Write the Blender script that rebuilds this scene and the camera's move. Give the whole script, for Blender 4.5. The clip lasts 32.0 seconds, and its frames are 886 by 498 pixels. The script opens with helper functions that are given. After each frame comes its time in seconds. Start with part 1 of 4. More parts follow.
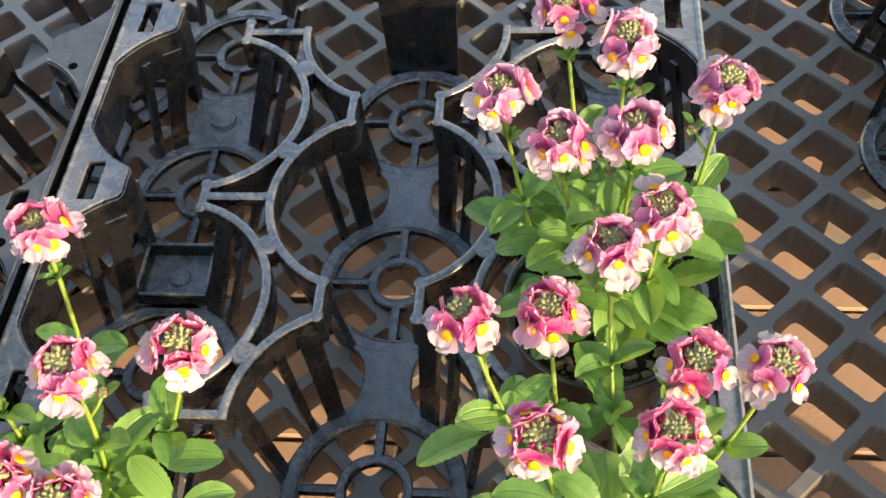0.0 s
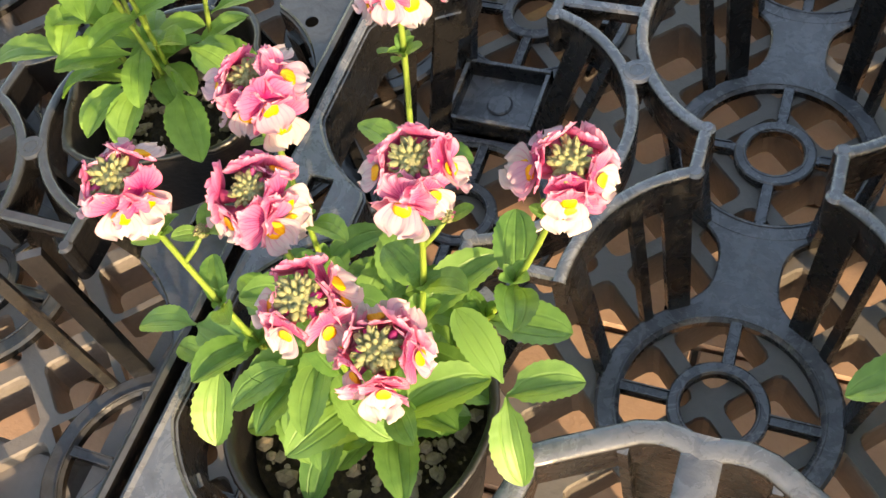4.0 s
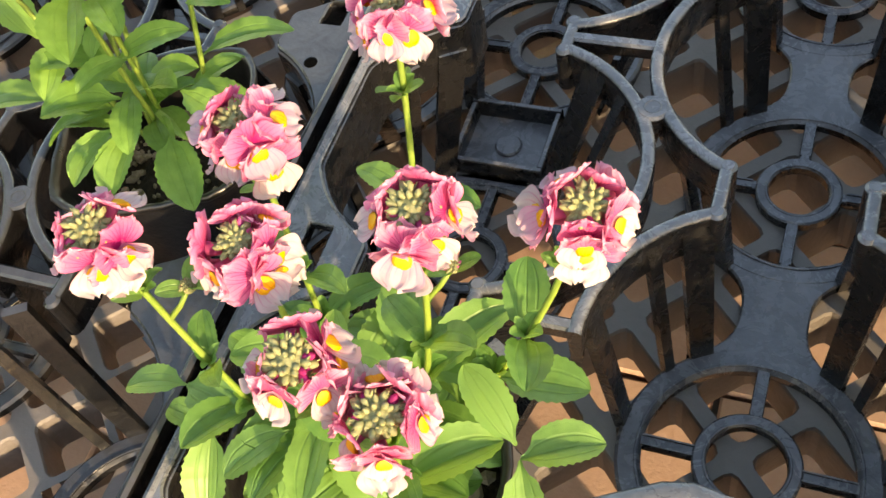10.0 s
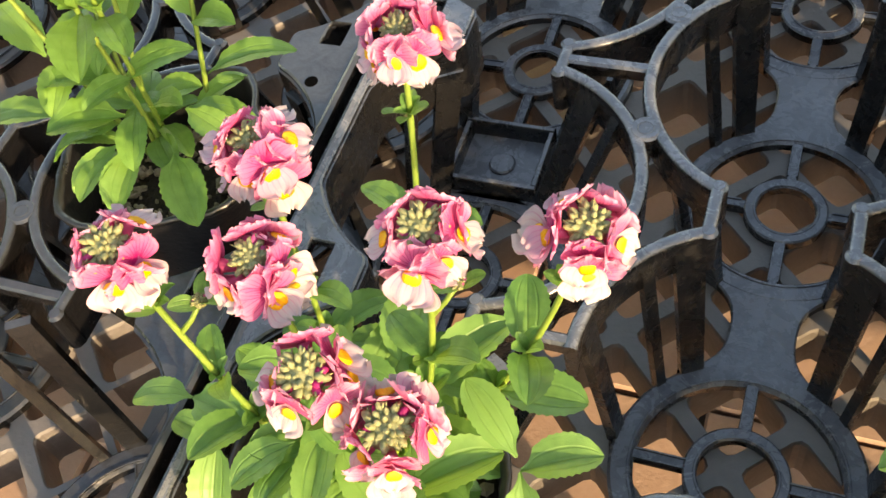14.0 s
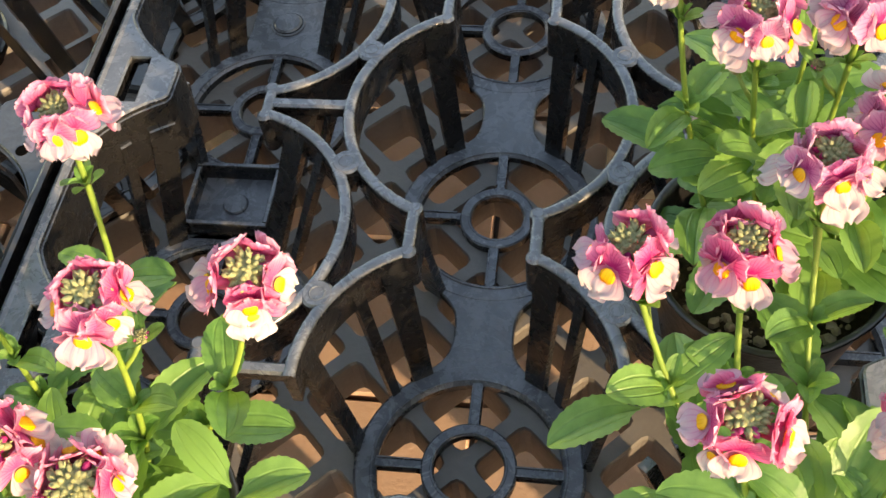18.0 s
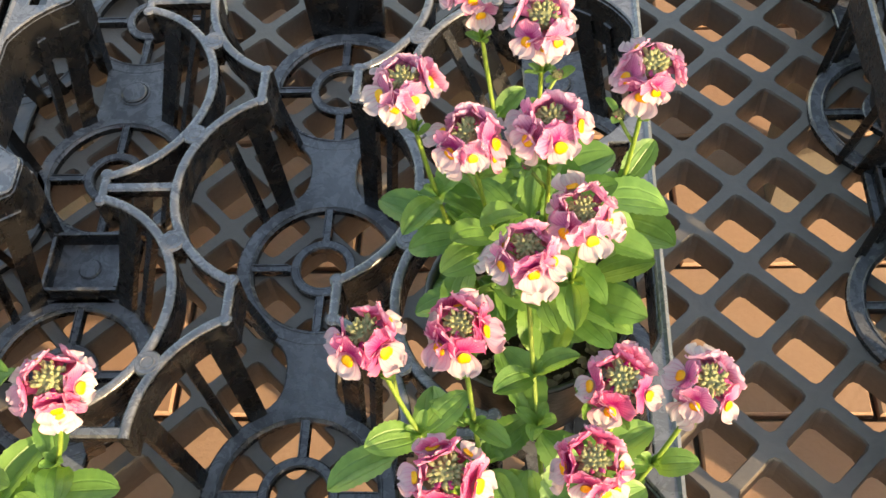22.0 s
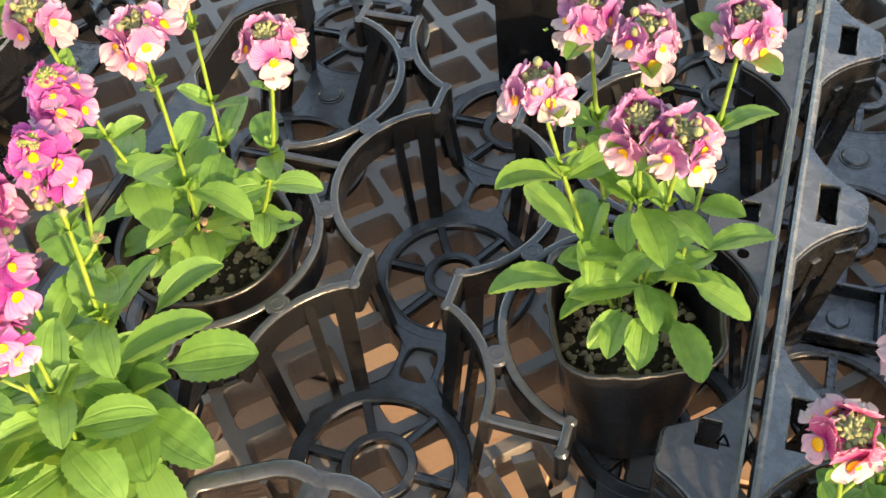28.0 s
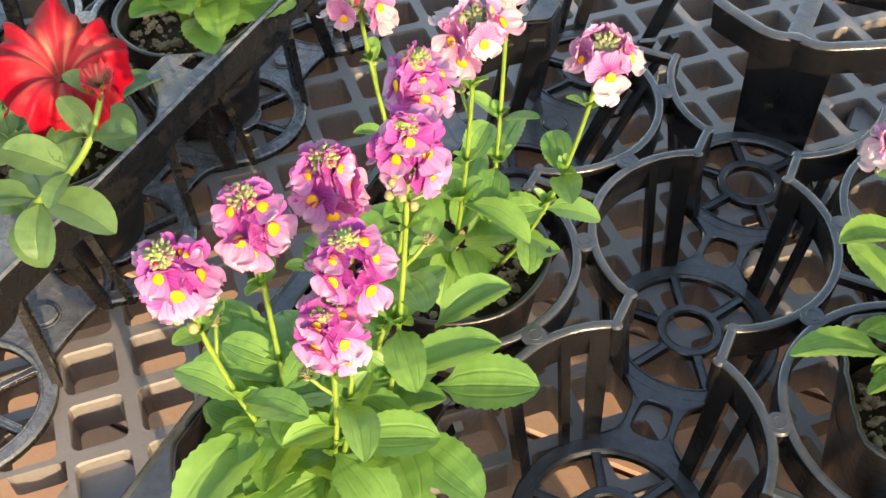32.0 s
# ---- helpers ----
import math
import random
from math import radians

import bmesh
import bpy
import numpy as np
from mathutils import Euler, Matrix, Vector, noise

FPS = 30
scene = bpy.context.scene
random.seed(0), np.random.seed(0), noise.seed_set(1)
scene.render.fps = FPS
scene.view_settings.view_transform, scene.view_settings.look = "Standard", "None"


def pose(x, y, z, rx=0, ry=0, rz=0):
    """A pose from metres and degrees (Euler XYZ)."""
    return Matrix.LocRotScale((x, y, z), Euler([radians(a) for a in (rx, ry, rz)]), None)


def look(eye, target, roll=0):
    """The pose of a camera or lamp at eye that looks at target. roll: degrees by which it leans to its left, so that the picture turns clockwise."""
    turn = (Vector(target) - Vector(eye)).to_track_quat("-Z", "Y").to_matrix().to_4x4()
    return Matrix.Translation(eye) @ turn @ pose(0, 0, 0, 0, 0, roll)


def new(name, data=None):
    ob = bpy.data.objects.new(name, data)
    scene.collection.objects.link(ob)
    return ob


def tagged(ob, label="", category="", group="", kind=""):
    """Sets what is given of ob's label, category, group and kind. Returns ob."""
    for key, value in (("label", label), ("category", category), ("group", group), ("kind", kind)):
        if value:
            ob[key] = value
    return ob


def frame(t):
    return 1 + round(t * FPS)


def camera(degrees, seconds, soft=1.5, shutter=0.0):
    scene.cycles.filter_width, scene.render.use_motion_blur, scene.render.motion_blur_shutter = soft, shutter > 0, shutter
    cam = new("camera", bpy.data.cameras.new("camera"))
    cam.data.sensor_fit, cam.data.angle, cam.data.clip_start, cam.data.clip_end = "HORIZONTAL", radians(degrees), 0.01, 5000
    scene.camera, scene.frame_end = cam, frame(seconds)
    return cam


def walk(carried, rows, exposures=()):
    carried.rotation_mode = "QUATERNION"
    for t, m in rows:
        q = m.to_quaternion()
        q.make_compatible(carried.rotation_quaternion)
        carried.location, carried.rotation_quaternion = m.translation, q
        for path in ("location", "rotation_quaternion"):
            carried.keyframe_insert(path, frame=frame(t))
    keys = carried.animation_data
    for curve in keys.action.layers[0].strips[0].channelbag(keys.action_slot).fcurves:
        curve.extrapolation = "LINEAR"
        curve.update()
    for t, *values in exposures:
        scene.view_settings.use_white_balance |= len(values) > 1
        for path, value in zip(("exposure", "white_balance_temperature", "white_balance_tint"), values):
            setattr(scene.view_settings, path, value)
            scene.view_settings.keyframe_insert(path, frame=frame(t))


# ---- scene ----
import functools
from math import cos, pi, sin, sqrt, tau

U = 0.1  # spacing of the tray's pot cells along a column, in metres; plan numbers below are in cells

# ---- camera ----
cam = camera(46.0, 32.0)
PATH = (
    (0, 0.0682, -0.2671, 0.3811, 37.09, 4.25, 4.26),
    (0.5, 0.0568, -0.2651, 0.3699, 36.01, 4.27, 4.70),
    (1, 0.0431, -0.2674, 0.3570, 36.11, 3.84, 4.68),
    (1.5, 0.0328, -0.2645, 0.3471, 35.90, 4.21, 6.61),
    (2, 0.0251, -0.2686, 0.3454, 35.83, 4.74, 10.04),
    (2.5, 0.0154, -0.2633, 0.3349, 35.14, 6.12, 13.35),
    (3, 0.0127, -0.2578, 0.3299, 34.43, 7.08, 16.79),
    (3.5, 0.0096, -0.2475, 0.3175, 33.57, 7.84, 18.25),
    (5.5, -0.0032, -0.2198, 0.2838, 30.63, 9.65, 20.67),
    (6, -0.0038, -0.2202, 0.2859, 31.48, 9.62, 20.67),
    (6.5, -0.0030, -0.2208, 0.2877, 33.17, 9.90, 20.05),
    (7, -0.0039, -0.2212, 0.2888, 34.41, 9.32, 20.36),
    (7.5, -0.0018, -0.2221, 0.2870, 35.85, 9.92, 20.13),
    (8, -0.0012, -0.2215, 0.2872, 35.87, 10.05, 19.69),
    (8.5, -0.0024, -0.2222, 0.2887, 35.53, 9.57, 19.53),
    (9, 0.0007, -0.2331, 0.3004, 35.73, 9.09, 18.46),
    (9.5, 0.0024, -0.2346, 0.3018, 35.44, 8.76, 18.28),
    (10, 0.0015, -0.2264, 0.2908, 34.79, 9.53, 18.82),
    (10.5, -0.0034, -0.2209, 0.2832, 33.69, 10.21, 19.90),
    (11, -0.0045, -0.2196, 0.2810, 32.82, 10.68, 20.41),
    (11.5, -0.0047, -0.2203, 0.2803, 32.43, 10.60, 20.25),
    (12, -0.0035, -0.2205, 0.2799, 32.26, 10.30, 19.96),
    (12.5, -0.0030, -0.2203, 0.2806, 32.66, 10.17, 19.89),
    (13, -0.0033, -0.2202, 0.2810, 33.93, 10.06, 19.92),
    (13.5, -0.0020, -0.2252, 0.2883, 35.37, 9.40, 19.50),
    (15.5, 0.0002, -0.2356, 0.3103, 35.18, 6.86, 14.90),
    (16, 0.0220, -0.2345, 0.3040, 35.60, 8.92, 14.47),
    (16.5, 0.0280, -0.2300, 0.3015, 34.90, 8.08, 12.15),
    (17, 0.0291, -0.2325, 0.3085, 34.44, 7.39, 10.20),
    (17.5, 0.0310, -0.2284, 0.3073, 34.34, 6.78, 9.29),
    (18, 0.0350, -0.2307, 0.3138, 34.93, 4.93, 6.97),
    (18.5, 0.0409, -0.2213, 0.3158, 34.06, 2.97, 3.11),
    (19, 0.0534, -0.2098, 0.3145, 34.23, 1.31, 0.34),
    (19.5, 0.0673, -0.1980, 0.3126, 34.01, 0.40, -0.69),
    (20, 0.0727, -0.1919, 0.3127, 33.65, 0.77, -0.47),
    (20.1, 0.0884, -0.2205, 0.3657, 33.32, 3.53, 1.03),
    (20.5, 0.0884, -0.2205, 0.3657, 33.32, 3.53, 1.03),
    (21, 0.0888, -0.2261, 0.3739, 34.15, 3.43, 1.63),
    (21.5, 0.0904, -0.2247, 0.3738, 33.60, 3.96, 2.37),
    (22, 0.0846, -0.2312, 0.3719, 32.88, 3.99, 1.88),
    (22.5, 0.0738, -0.2453, 0.3717, 32.62, 3.74, 1.63),
    (23, 0.0585, -0.2576, 0.3706, 32.24, 3.71, 2.17),
    (23.5, 0.0440, -0.2628, 0.3698, 32.13, 3.79, 4.94),
    (24, 0.0377, -0.2610, 0.3714, 32.26, 4.07, 9.06),
    (24.5, 0.0341, -0.2595, 0.3703, 32.89, 4.09, 13.31),
    (26.5, -0.0493, -0.2728, 0.3839, 32.92, 5.06, 16.65),
    (27, -0.0851, -0.2722, 0.3759, 34.94, 5.20, 15.89),
    (27.5, -0.1231, -0.2805, 0.3730, 37.28, 4.74, 16.67),
    (28, -0.1593, -0.2940, 0.3744, 39.55, 3.64, 18.01),
    (28.5, -0.1886, -0.3066, 0.3798, 40.87, 1.82, 18.02),
    (29, -0.1953, -0.3136, 0.3813, 42.30, 1.14, 18.13),
    (29.5, -0.1990, -0.3161, 0.3784, 42.75, 0.96, 18.16),
    (30, -0.2039, -0.3184, 0.3787, 42.82, 0.94, 19.11),
    (30.5, -0.2098, -0.3168, 0.3789, 42.77, 1.35, 21.25),
    (31, -0.2123, -0.3210, 0.3798, 42.92, 1.24, 23.24),
    (31.5, -0.2159, -0.3279, 0.3820, 42.57, 1.31, 25.53),
    (32, -0.2359, -0.3109, 0.3545, 42.44, 1.18, 25.89),
)
walk(cam, [(r[0], pose(*r[1:])) for r in PATH], [(0.0, 1.92, 8350, 13), (5.0, 1.92, 8950, 13), (29.0, 1.92, 8900, 12), (32.0, 1.92, 8150, 12)])

# ---- light ----
SUN_ELEV, SUN_AZ = radians(17), radians(-38)  # azimuth counted from +x towards +y
world = bpy.data.worlds.new("sky")
scene.world = world
world.use_nodes = True
wn = world.node_tree
sky = wn.nodes.new("ShaderNodeTexSky")
sky.sky_type = "NISHITA"
sky.sun_disc = False
sky.sun_elevation = SUN_ELEV
sky.sun_rotation = pi / 2 - SUN_AZ
wn.nodes["Background"].inputs[1].default_value = 0.15
wn.links.new(sky.outputs[0], wn.nodes["Background"].inputs[0])
sun_data = bpy.data.lights.new("sun", "SUN")
sun_data.energy, sun_data.angle, sun_data.color = 2.25, radians(0.6), (1.0, 0.81, 0.57)
sun = new("sun", sun_data)
sun_way = Vector((cos(SUN_ELEV) * cos(SUN_AZ), cos(SUN_ELEV) * sin(SUN_AZ), sin(SUN_ELEV)))
sun.matrix_world = look(sun_way * 3, (0, 0, 0))


# ---- materials ----
def material(name):
    m = bpy.data.materials.new(name)
    m.use_nodes = True
    nt = m.node_tree
    return m, nt, nt.nodes["Principled BSDF"], nt.nodes["Material Output"]


def node(nt, kind, ins=(), **props):
    n = nt.nodes.new("ShaderNode" + kind)
    for k, v in props.items():
        setattr(n, k, v)
    for k, v in dict(ins).items():
        if isinstance(v, bpy.types.NodeSocket):
            nt.links.new(v, n.inputs[k])
        else:
            n.inputs[k].default_value = v
    return n


def ramp(nt, fac, stops):
    n = node(nt, "ValToRGB", {0: fac})
    e = n.color_ramp.elements
    while len(e) < len(stops):
        e.new(0.5)
    for el, (p, c) in zip(e, stops):
        el.position, el.color = p, (*c, 1)
    return n.outputs[0]


def mix(nt, fac, a, b, blend="MIX"):
    n = node(nt, "Mix", data_type="RGBA", blend_type=blend)
    for k, v in ((0, fac), (6, a), (7, b)):
        if isinstance(v, bpy.types.NodeSocket):
            nt.links.new(v, n.inputs[k])
        else:
            n.inputs[k].default_value = (*v, 1) if isinstance(v, tuple) else v
    return n.outputs[2]


def noise_tex(nt, scale, detail=4.0, rough=0.55, coords="Object"):
    tc = node(nt, "TexCoord")
    return node(nt, "TexNoise", {"Vector": tc.outputs[coords], "Scale": scale, "Detail": detail, "Roughness": rough}).outputs[0]


def bump(nt, height, strength, dist, bsdf):
    b = node(nt, "Bump", {"Height": height, "Strength": strength, "Distance": dist})
    nt.links.new(b.outputs[0], bsdf.inputs["Normal"])


def plastic(name, dark, skylit_dust, rough=0.42, skylit_amount=0.5):
    m, nt, b, _ = material(name)
    tc = node(nt, "TexCoord")
    geo = node(nt, "NewGeometry")
    big = node(nt, "TexNoise", {"Vector": geo.outputs["Position"], "Scale": 28.0, "Detail": 6.0, "Roughness": 0.65}).outputs[0]
    fine = node(nt, "TexNoise", {"Vector": geo.outputs["Position"], "Scale": 420.0, "Detail": 3.0}).outputs[0]
    # up-facing sides take a paler colour: dust plus sky sheen painted in
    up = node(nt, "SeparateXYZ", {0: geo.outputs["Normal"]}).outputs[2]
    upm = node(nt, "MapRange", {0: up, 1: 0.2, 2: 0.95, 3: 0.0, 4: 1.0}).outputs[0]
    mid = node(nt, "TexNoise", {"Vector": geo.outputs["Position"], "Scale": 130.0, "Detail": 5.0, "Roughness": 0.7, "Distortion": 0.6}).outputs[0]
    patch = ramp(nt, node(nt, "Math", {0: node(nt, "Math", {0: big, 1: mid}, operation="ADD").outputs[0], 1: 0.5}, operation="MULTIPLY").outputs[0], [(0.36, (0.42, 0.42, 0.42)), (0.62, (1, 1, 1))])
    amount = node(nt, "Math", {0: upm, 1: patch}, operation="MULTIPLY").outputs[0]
    amount = node(nt, "Math", {0: amount, 1: skylit_amount}, operation="MULTIPLY").outputs[0]
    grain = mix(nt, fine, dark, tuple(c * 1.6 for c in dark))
    nt.links.new(mix(nt, amount, grain, skylit_dust), b.inputs["Base Color"])
    r = node(nt, "MapRange", {0: mid, 1: 0.25, 2: 0.75, 3: rough - 0.04, 4: rough + 0.14}).outputs[0]
    nt.links.new(r, b.inputs["Roughness"])
    b.inputs["Specular IOR Level"].default_value = 0.85
    bump(nt, node(nt, "Math", {0: fine, 1: mid}, operation="ADD").outputs[0], 0.25, 0.0009, b)
    return m


# the trays' second colour paints the blue-grey sky reflection onto their tops
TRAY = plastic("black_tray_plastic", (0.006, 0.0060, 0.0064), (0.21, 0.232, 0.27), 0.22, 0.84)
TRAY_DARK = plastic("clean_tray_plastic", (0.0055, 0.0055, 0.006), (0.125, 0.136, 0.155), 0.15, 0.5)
POT = plastic("black_pot_film", (0.006, 0.006, 0.007), (0.02, 0.018, 0.016), 0.28, 0.5)
DECK_PALE = plastic("pale_deck_plastic", (0.128, 0.117, 0.113), (0.215, 0.198, 0.192), 0.5, 0.85)
DECK = plastic("grey_deck_plastic", (0.085, 0.078, 0.072), (0.205, 0.188, 0.17), 0.5, 0.85)


def paver_material():
    m, nt, b, _ = material("terracotta_paver")
    info = node(nt, "ObjectInfo")
    n1 = noise_tex(nt, 30.0, 6.0)
    n2 = noise_tex(nt, 300.0, 3.0)
    base = ramp(nt, info.outputs["Random"], [(0.0, (0.43, 0.24, 0.165)), (0.5, (0.51, 0.32, 0.23)), (1.0, (0.49, 0.345, 0.265))])
    c = mix(nt, n1, base, (0.47, 0.33, 0.25))
    c = mix(nt, node(nt, "Math", {0: n2, 1: 0.4}, operation="MULTIPLY").outputs[0], c, (0.34, 0.20, 0.14))
    nt.links.new(c, b.inputs["Base Color"])
    b.inputs["Roughness"].default_value = 0.85
    bump(nt, n2, 0.4, 0.001, b)
    return m


PAVER = paver_material()


def plain_noise(name, a, b_, scale, rough=0.9, bumpy=0.5, dist=0.002):
    m, nt, b, _ = material(name)
    n = noise_tex(nt, scale, 8.0, 0.7)
    nt.links.new(ramp(nt, n, [(0.3, a), (0.7, b_)]), b.inputs["Base Color"])
    b.inputs["Roughness"].default_value = rough
    bump(nt, n, bumpy, dist, b)
    return m


GROUND = plain_noise("sandy_joint", (0.12, 0.09, 0.07), (0.24, 0.19, 0.14), 60.0)
SOIL = plain_noise("peat_soil", (0.018, 0.012, 0.008), (0.10, 0.066, 0.038), 420.0, 0.95, 1.0, 0.004)
PERLITE = plain_noise("perlite_grit", (0.12, 0.085, 0.05), (0.47, 0.37, 0.25), 60.0)


def leaf_material(name, deep, fresh, glow, veins=1.0):
    m, nt, b, out = material(name)
    uv = node(nt, "UVMap").outputs[0]
    sep = node(nt, "SeparateXYZ", {0: uv})
    info = node(nt, "ObjectInfo")
    u = node(nt, "Math", {0: node(nt, "Math", {0: sep.outputs[0], 1: 0.5}, operation="SUBTRACT").outputs[0]}, operation="ABSOLUTE").outputs[0]
    # side veins run lengthwise from the foot and close towards the tip
    wave = node(nt, "Math", {0: node(nt, "Math", {0: u, 1: 27.0}, operation="MULTIPLY").outputs[0]}, operation="COSINE").outputs[0]
    vein = node(nt, "MapRange", {0: wave, 1: 0.55, 2: 1.0, 3: 0.0, 4: 0.5 * veins}).outputs[0]
    edge = node(nt, "MapRange", {0: u, 1: 0.36, 2: 0.46, 3: 1.0, 4: 0.0}).outputs[0]
    vein = node(nt, "Math", {0: vein, 1: edge}, operation="MULTIPLY").outputs[0]
    rib = node(nt, "MapRange", {0: u, 1: 0.0, 2: 0.04, 3: 0.75, 4: 0.0}).outputs[0]
    lines = node(nt, "Math", {0: vein, 1: rib}, operation="MAXIMUM").outputs[0]
    n1 = noise_tex(nt, 60.0, 4.0)
    n2 = noise_tex(nt, 700.0, 2.0)
    tone = node(nt, "Math", {0: n1, 1: node(nt, "Math", {0: info.outputs["Random"], 1: 0.6}, operation="MULTIPLY").outputs[0]}, operation="ADD").outputs[0]
    c = ramp(nt, tone, [(0.35, deep), (1.0, fresh)])
    c = mix(nt, node(nt, "Math", {0: lines, 1: 0.05}, operation="MULTIPLY").outputs[0], c, tuple(0.8 * p + 0.15 * q for p, q in zip(deep, fresh)))
    nt.links.new(c, b.inputs["Base Color"])
    b.inputs["Roughness"].default_value = 0.4
    b.inputs["Specular IOR Level"].default_value = 0.5
    h = node(nt, "Math", {0: node(nt, "Math", {0: lines, 1: -1.0}, operation="MULTIPLY").outputs[0], 1: node(nt, "Math", {0: n2, 1: 0.12}, operation="MULTIPLY").outputs[0]}, operation="ADD").outputs[0]
    bump(nt, h, 0.5, 0.0007, b)
    tr = node(nt, "BsdfTranslucent", {0: mix(nt, 0.5, c, glow)})
    ms = node(nt, "MixShader", {0: 0.32, 1: b.outputs[0], 2: tr.outputs[0]})
    nt.links.new(ms.outputs[0], out.inputs[0])
    return m


LEAF = leaf_material("nemesia_leaf", (0.060, 0.175, 0.038), (0.175, 0.345, 0.085), (0.31, 0.53, 0.07))
LEAF_FRESH = leaf_material("young_leaf", (0.10, 0.235, 0.04), (0.215, 0.40, 0.09), (0.36, 0.58, 0.06), 0.6)
LEAF_PALE = leaf_material("petunia_leaf", (0.065, 0.135, 0.048), (0.135, 0.245, 0.09), (0.25, 0.42, 0.08), 0.25)
STEM = plain_noise("green_stem", (0.10, 0.19, 0.028), (0.20, 0.285, 0.05), 90.0, 0.5, 0.2, 0.0004)
BUD = plain_noise("green_bud", (0.13, 0.15, 0.064), (0.30, 0.305, 0.15), 160.0, 0.6, 0.4, 0.0005)


def petal_material(name, root, mid, edge, glow=0.3):
    """Colour runs from the petal's root (v = 0) to its edge (v = 1), with fine veins."""
    m, nt, b, out = material(name)
    uv = node(nt, "UVMap").outputs[0]
    sep = node(nt, "SeparateXYZ", {0: uv})
    info = node(nt, "ObjectInfo")
    n1 = noise_tex(nt, 260.0, 3.0)
    v = node(nt, "Math", {0: sep.outputs[1], 1: node(nt, "MapRange", {0: n1, 1: 0.0, 2: 1.0, 3: -0.15, 4: 0.15}).outputs[0]}, operation="ADD").outputs[0]
    v = node(nt, "Math", {0: v, 1: node(nt, "MapRange", {0: info.outputs["Random"], 1: 0.0, 2: 1.0, 3: -0.2, 4: 0.2}).outputs[0]}, operation="ADD").outputs[0]
    c = ramp(nt, v, [(0.0, root), (0.30, mid), (0.68, tuple(0.68 * p + 0.32 * q for p, q in zip(mid, edge))), (0.96, edge)])
    w = node(nt, "Math", {0: node(nt, "Math", {0: sep.outputs[0], 1: 46.0}, operation="MULTIPLY").outputs[0]}, operation="SINE").outputs[0]
    vein = node(nt, "MapRange", {0: w, 1: 0.5, 2: 1.0, 3: 0.0, 4: 0.72}).outputs[0]
    fade = node(nt, "MapRange", {0: sep.outputs[1], 1: 0.25, 2: 0.95, 3: 1.0, 4: 0.0}).outputs[0]
    vein = node(nt, "Math", {0: vein, 1: fade}, operation="MULTIPLY").outputs[0]
    c = mix(nt, vein, c, root)
    nt.links.new(c, b.inputs["Base Color"])
    b.inputs["Roughness"].default_value = 0.55
    b.inputs["Specular IOR Level"].default_value = 0.25
    bump(nt, w, 0.12, 0.0002, b)
    tr = node(nt, "BsdfTranslucent", {0: c})
    ms = node(nt, "MixShader", {0: glow, 1: b.outputs[0], 2: tr.outputs[0]})
    nt.links.new(ms.outputs[0], out.inputs[0])
    return m


ROSE = petal_material("rose_petal", (0.38, 0.008, 0.14), (0.70, 0.115, 0.31), (0.77, 0.38, 0.53), 0.38)
MAUVE = petal_material("mauve_petal", (0.38, 0.02, 0.18), (0.68, 0.21, 0.42), (0.74, 0.47, 0.60), 0.38)
PURPLE = petal_material("purple_petal", (0.16, 0.007, 0.15), (0.38, 0.045, 0.31), (0.53, 0.15, 0.45), 0.38)
LILAC = petal_material("lilac_petal", (0.32, 0.035, 0.25), (0.55, 0.19, 0.44), (0.64, 0.36, 0.55), 0.38)
PURPLE_LIP = petal_material("purple_lip", (0.42, 0.07, 0.33), (0.50, 0.18, 0.42), (0.60, 0.38, 0.53))
PINK_LIP = petal_material("pink_lip", (0.56, 0.16, 0.33), (0.60, 0.33, 0.44), (0.62, 0.48, 0.53))
LIP = petal_material("white_lip", (0.50, 0.13, 0.26), (0.56, 0.43, 0.46), (0.58, 0.53, 0.54))
THROAT = petal_material("yellow_throat", (0.72, 0.20, 0.01), (0.82, 0.40, 0.012), (0.86, 0.55, 0.06), 0.15)
RED = petal_material("red_petal", (0.58, 0.27, 0.17), (0.46, 0.05, 0.07), (0.33, 0.002, 0.018), 0.25)


# ---- mesh helpers ----
def mesh_of(name, verts, faces, mats, smooth=True, uvs=None, slots=None, scale=U, sharp=0):
    me = bpy.data.meshes.new(name)
    v = np.asarray(verts, float) * scale
    me.from_pydata(v.tolist(), [], [list(f) for f in faces])
    for m in mats if isinstance(mats, (list, tuple)) else (mats,):
        me.materials.append(m)
    if smooth:
        me.polygons.foreach_set("use_smooth", [True] * len(me.polygons))
    if slots is not None:
        me.polygons.foreach_set("material_index", slots)
    if uvs is not None:
        layer = me.uv_layers.new(name="UVMap")
        idx = np.empty(len(me.loops), int)
        me.loops.foreach_get("vertex_index", idx)
        layer.data.foreach_set("uv", np.asarray(uvs, float)[idx].ravel())
    me.update()
    if sharp:
        me.polygons.foreach_set("use_smooth", [True] * len(me.polygons))
        me.set_sharp_from_angle(angle=radians(sharp))
    return me


def part(name, me, parent, label="", m=None):
    ob = new(name, me)
    ob.parent = parent
    if m is not None:
        ob.matrix_basis = m
    if label:
        ob["label"] = label
    return ob


def thing(name, label, category, at=(0, 0, 0), group="", kind=""):
    ob = new(name)
    ob.empty_display_size = 0.02
    ob.location = Vector(at) * U
    return tagged(ob, label, category, group, kind)


def put(x=0, y=0, z=0, rz=0, rx=0, ry=0, s=1.0):
    return pose(x * U, y * U, z * U, rx, ry, rz) @ Matrix.Scale(s, 4)


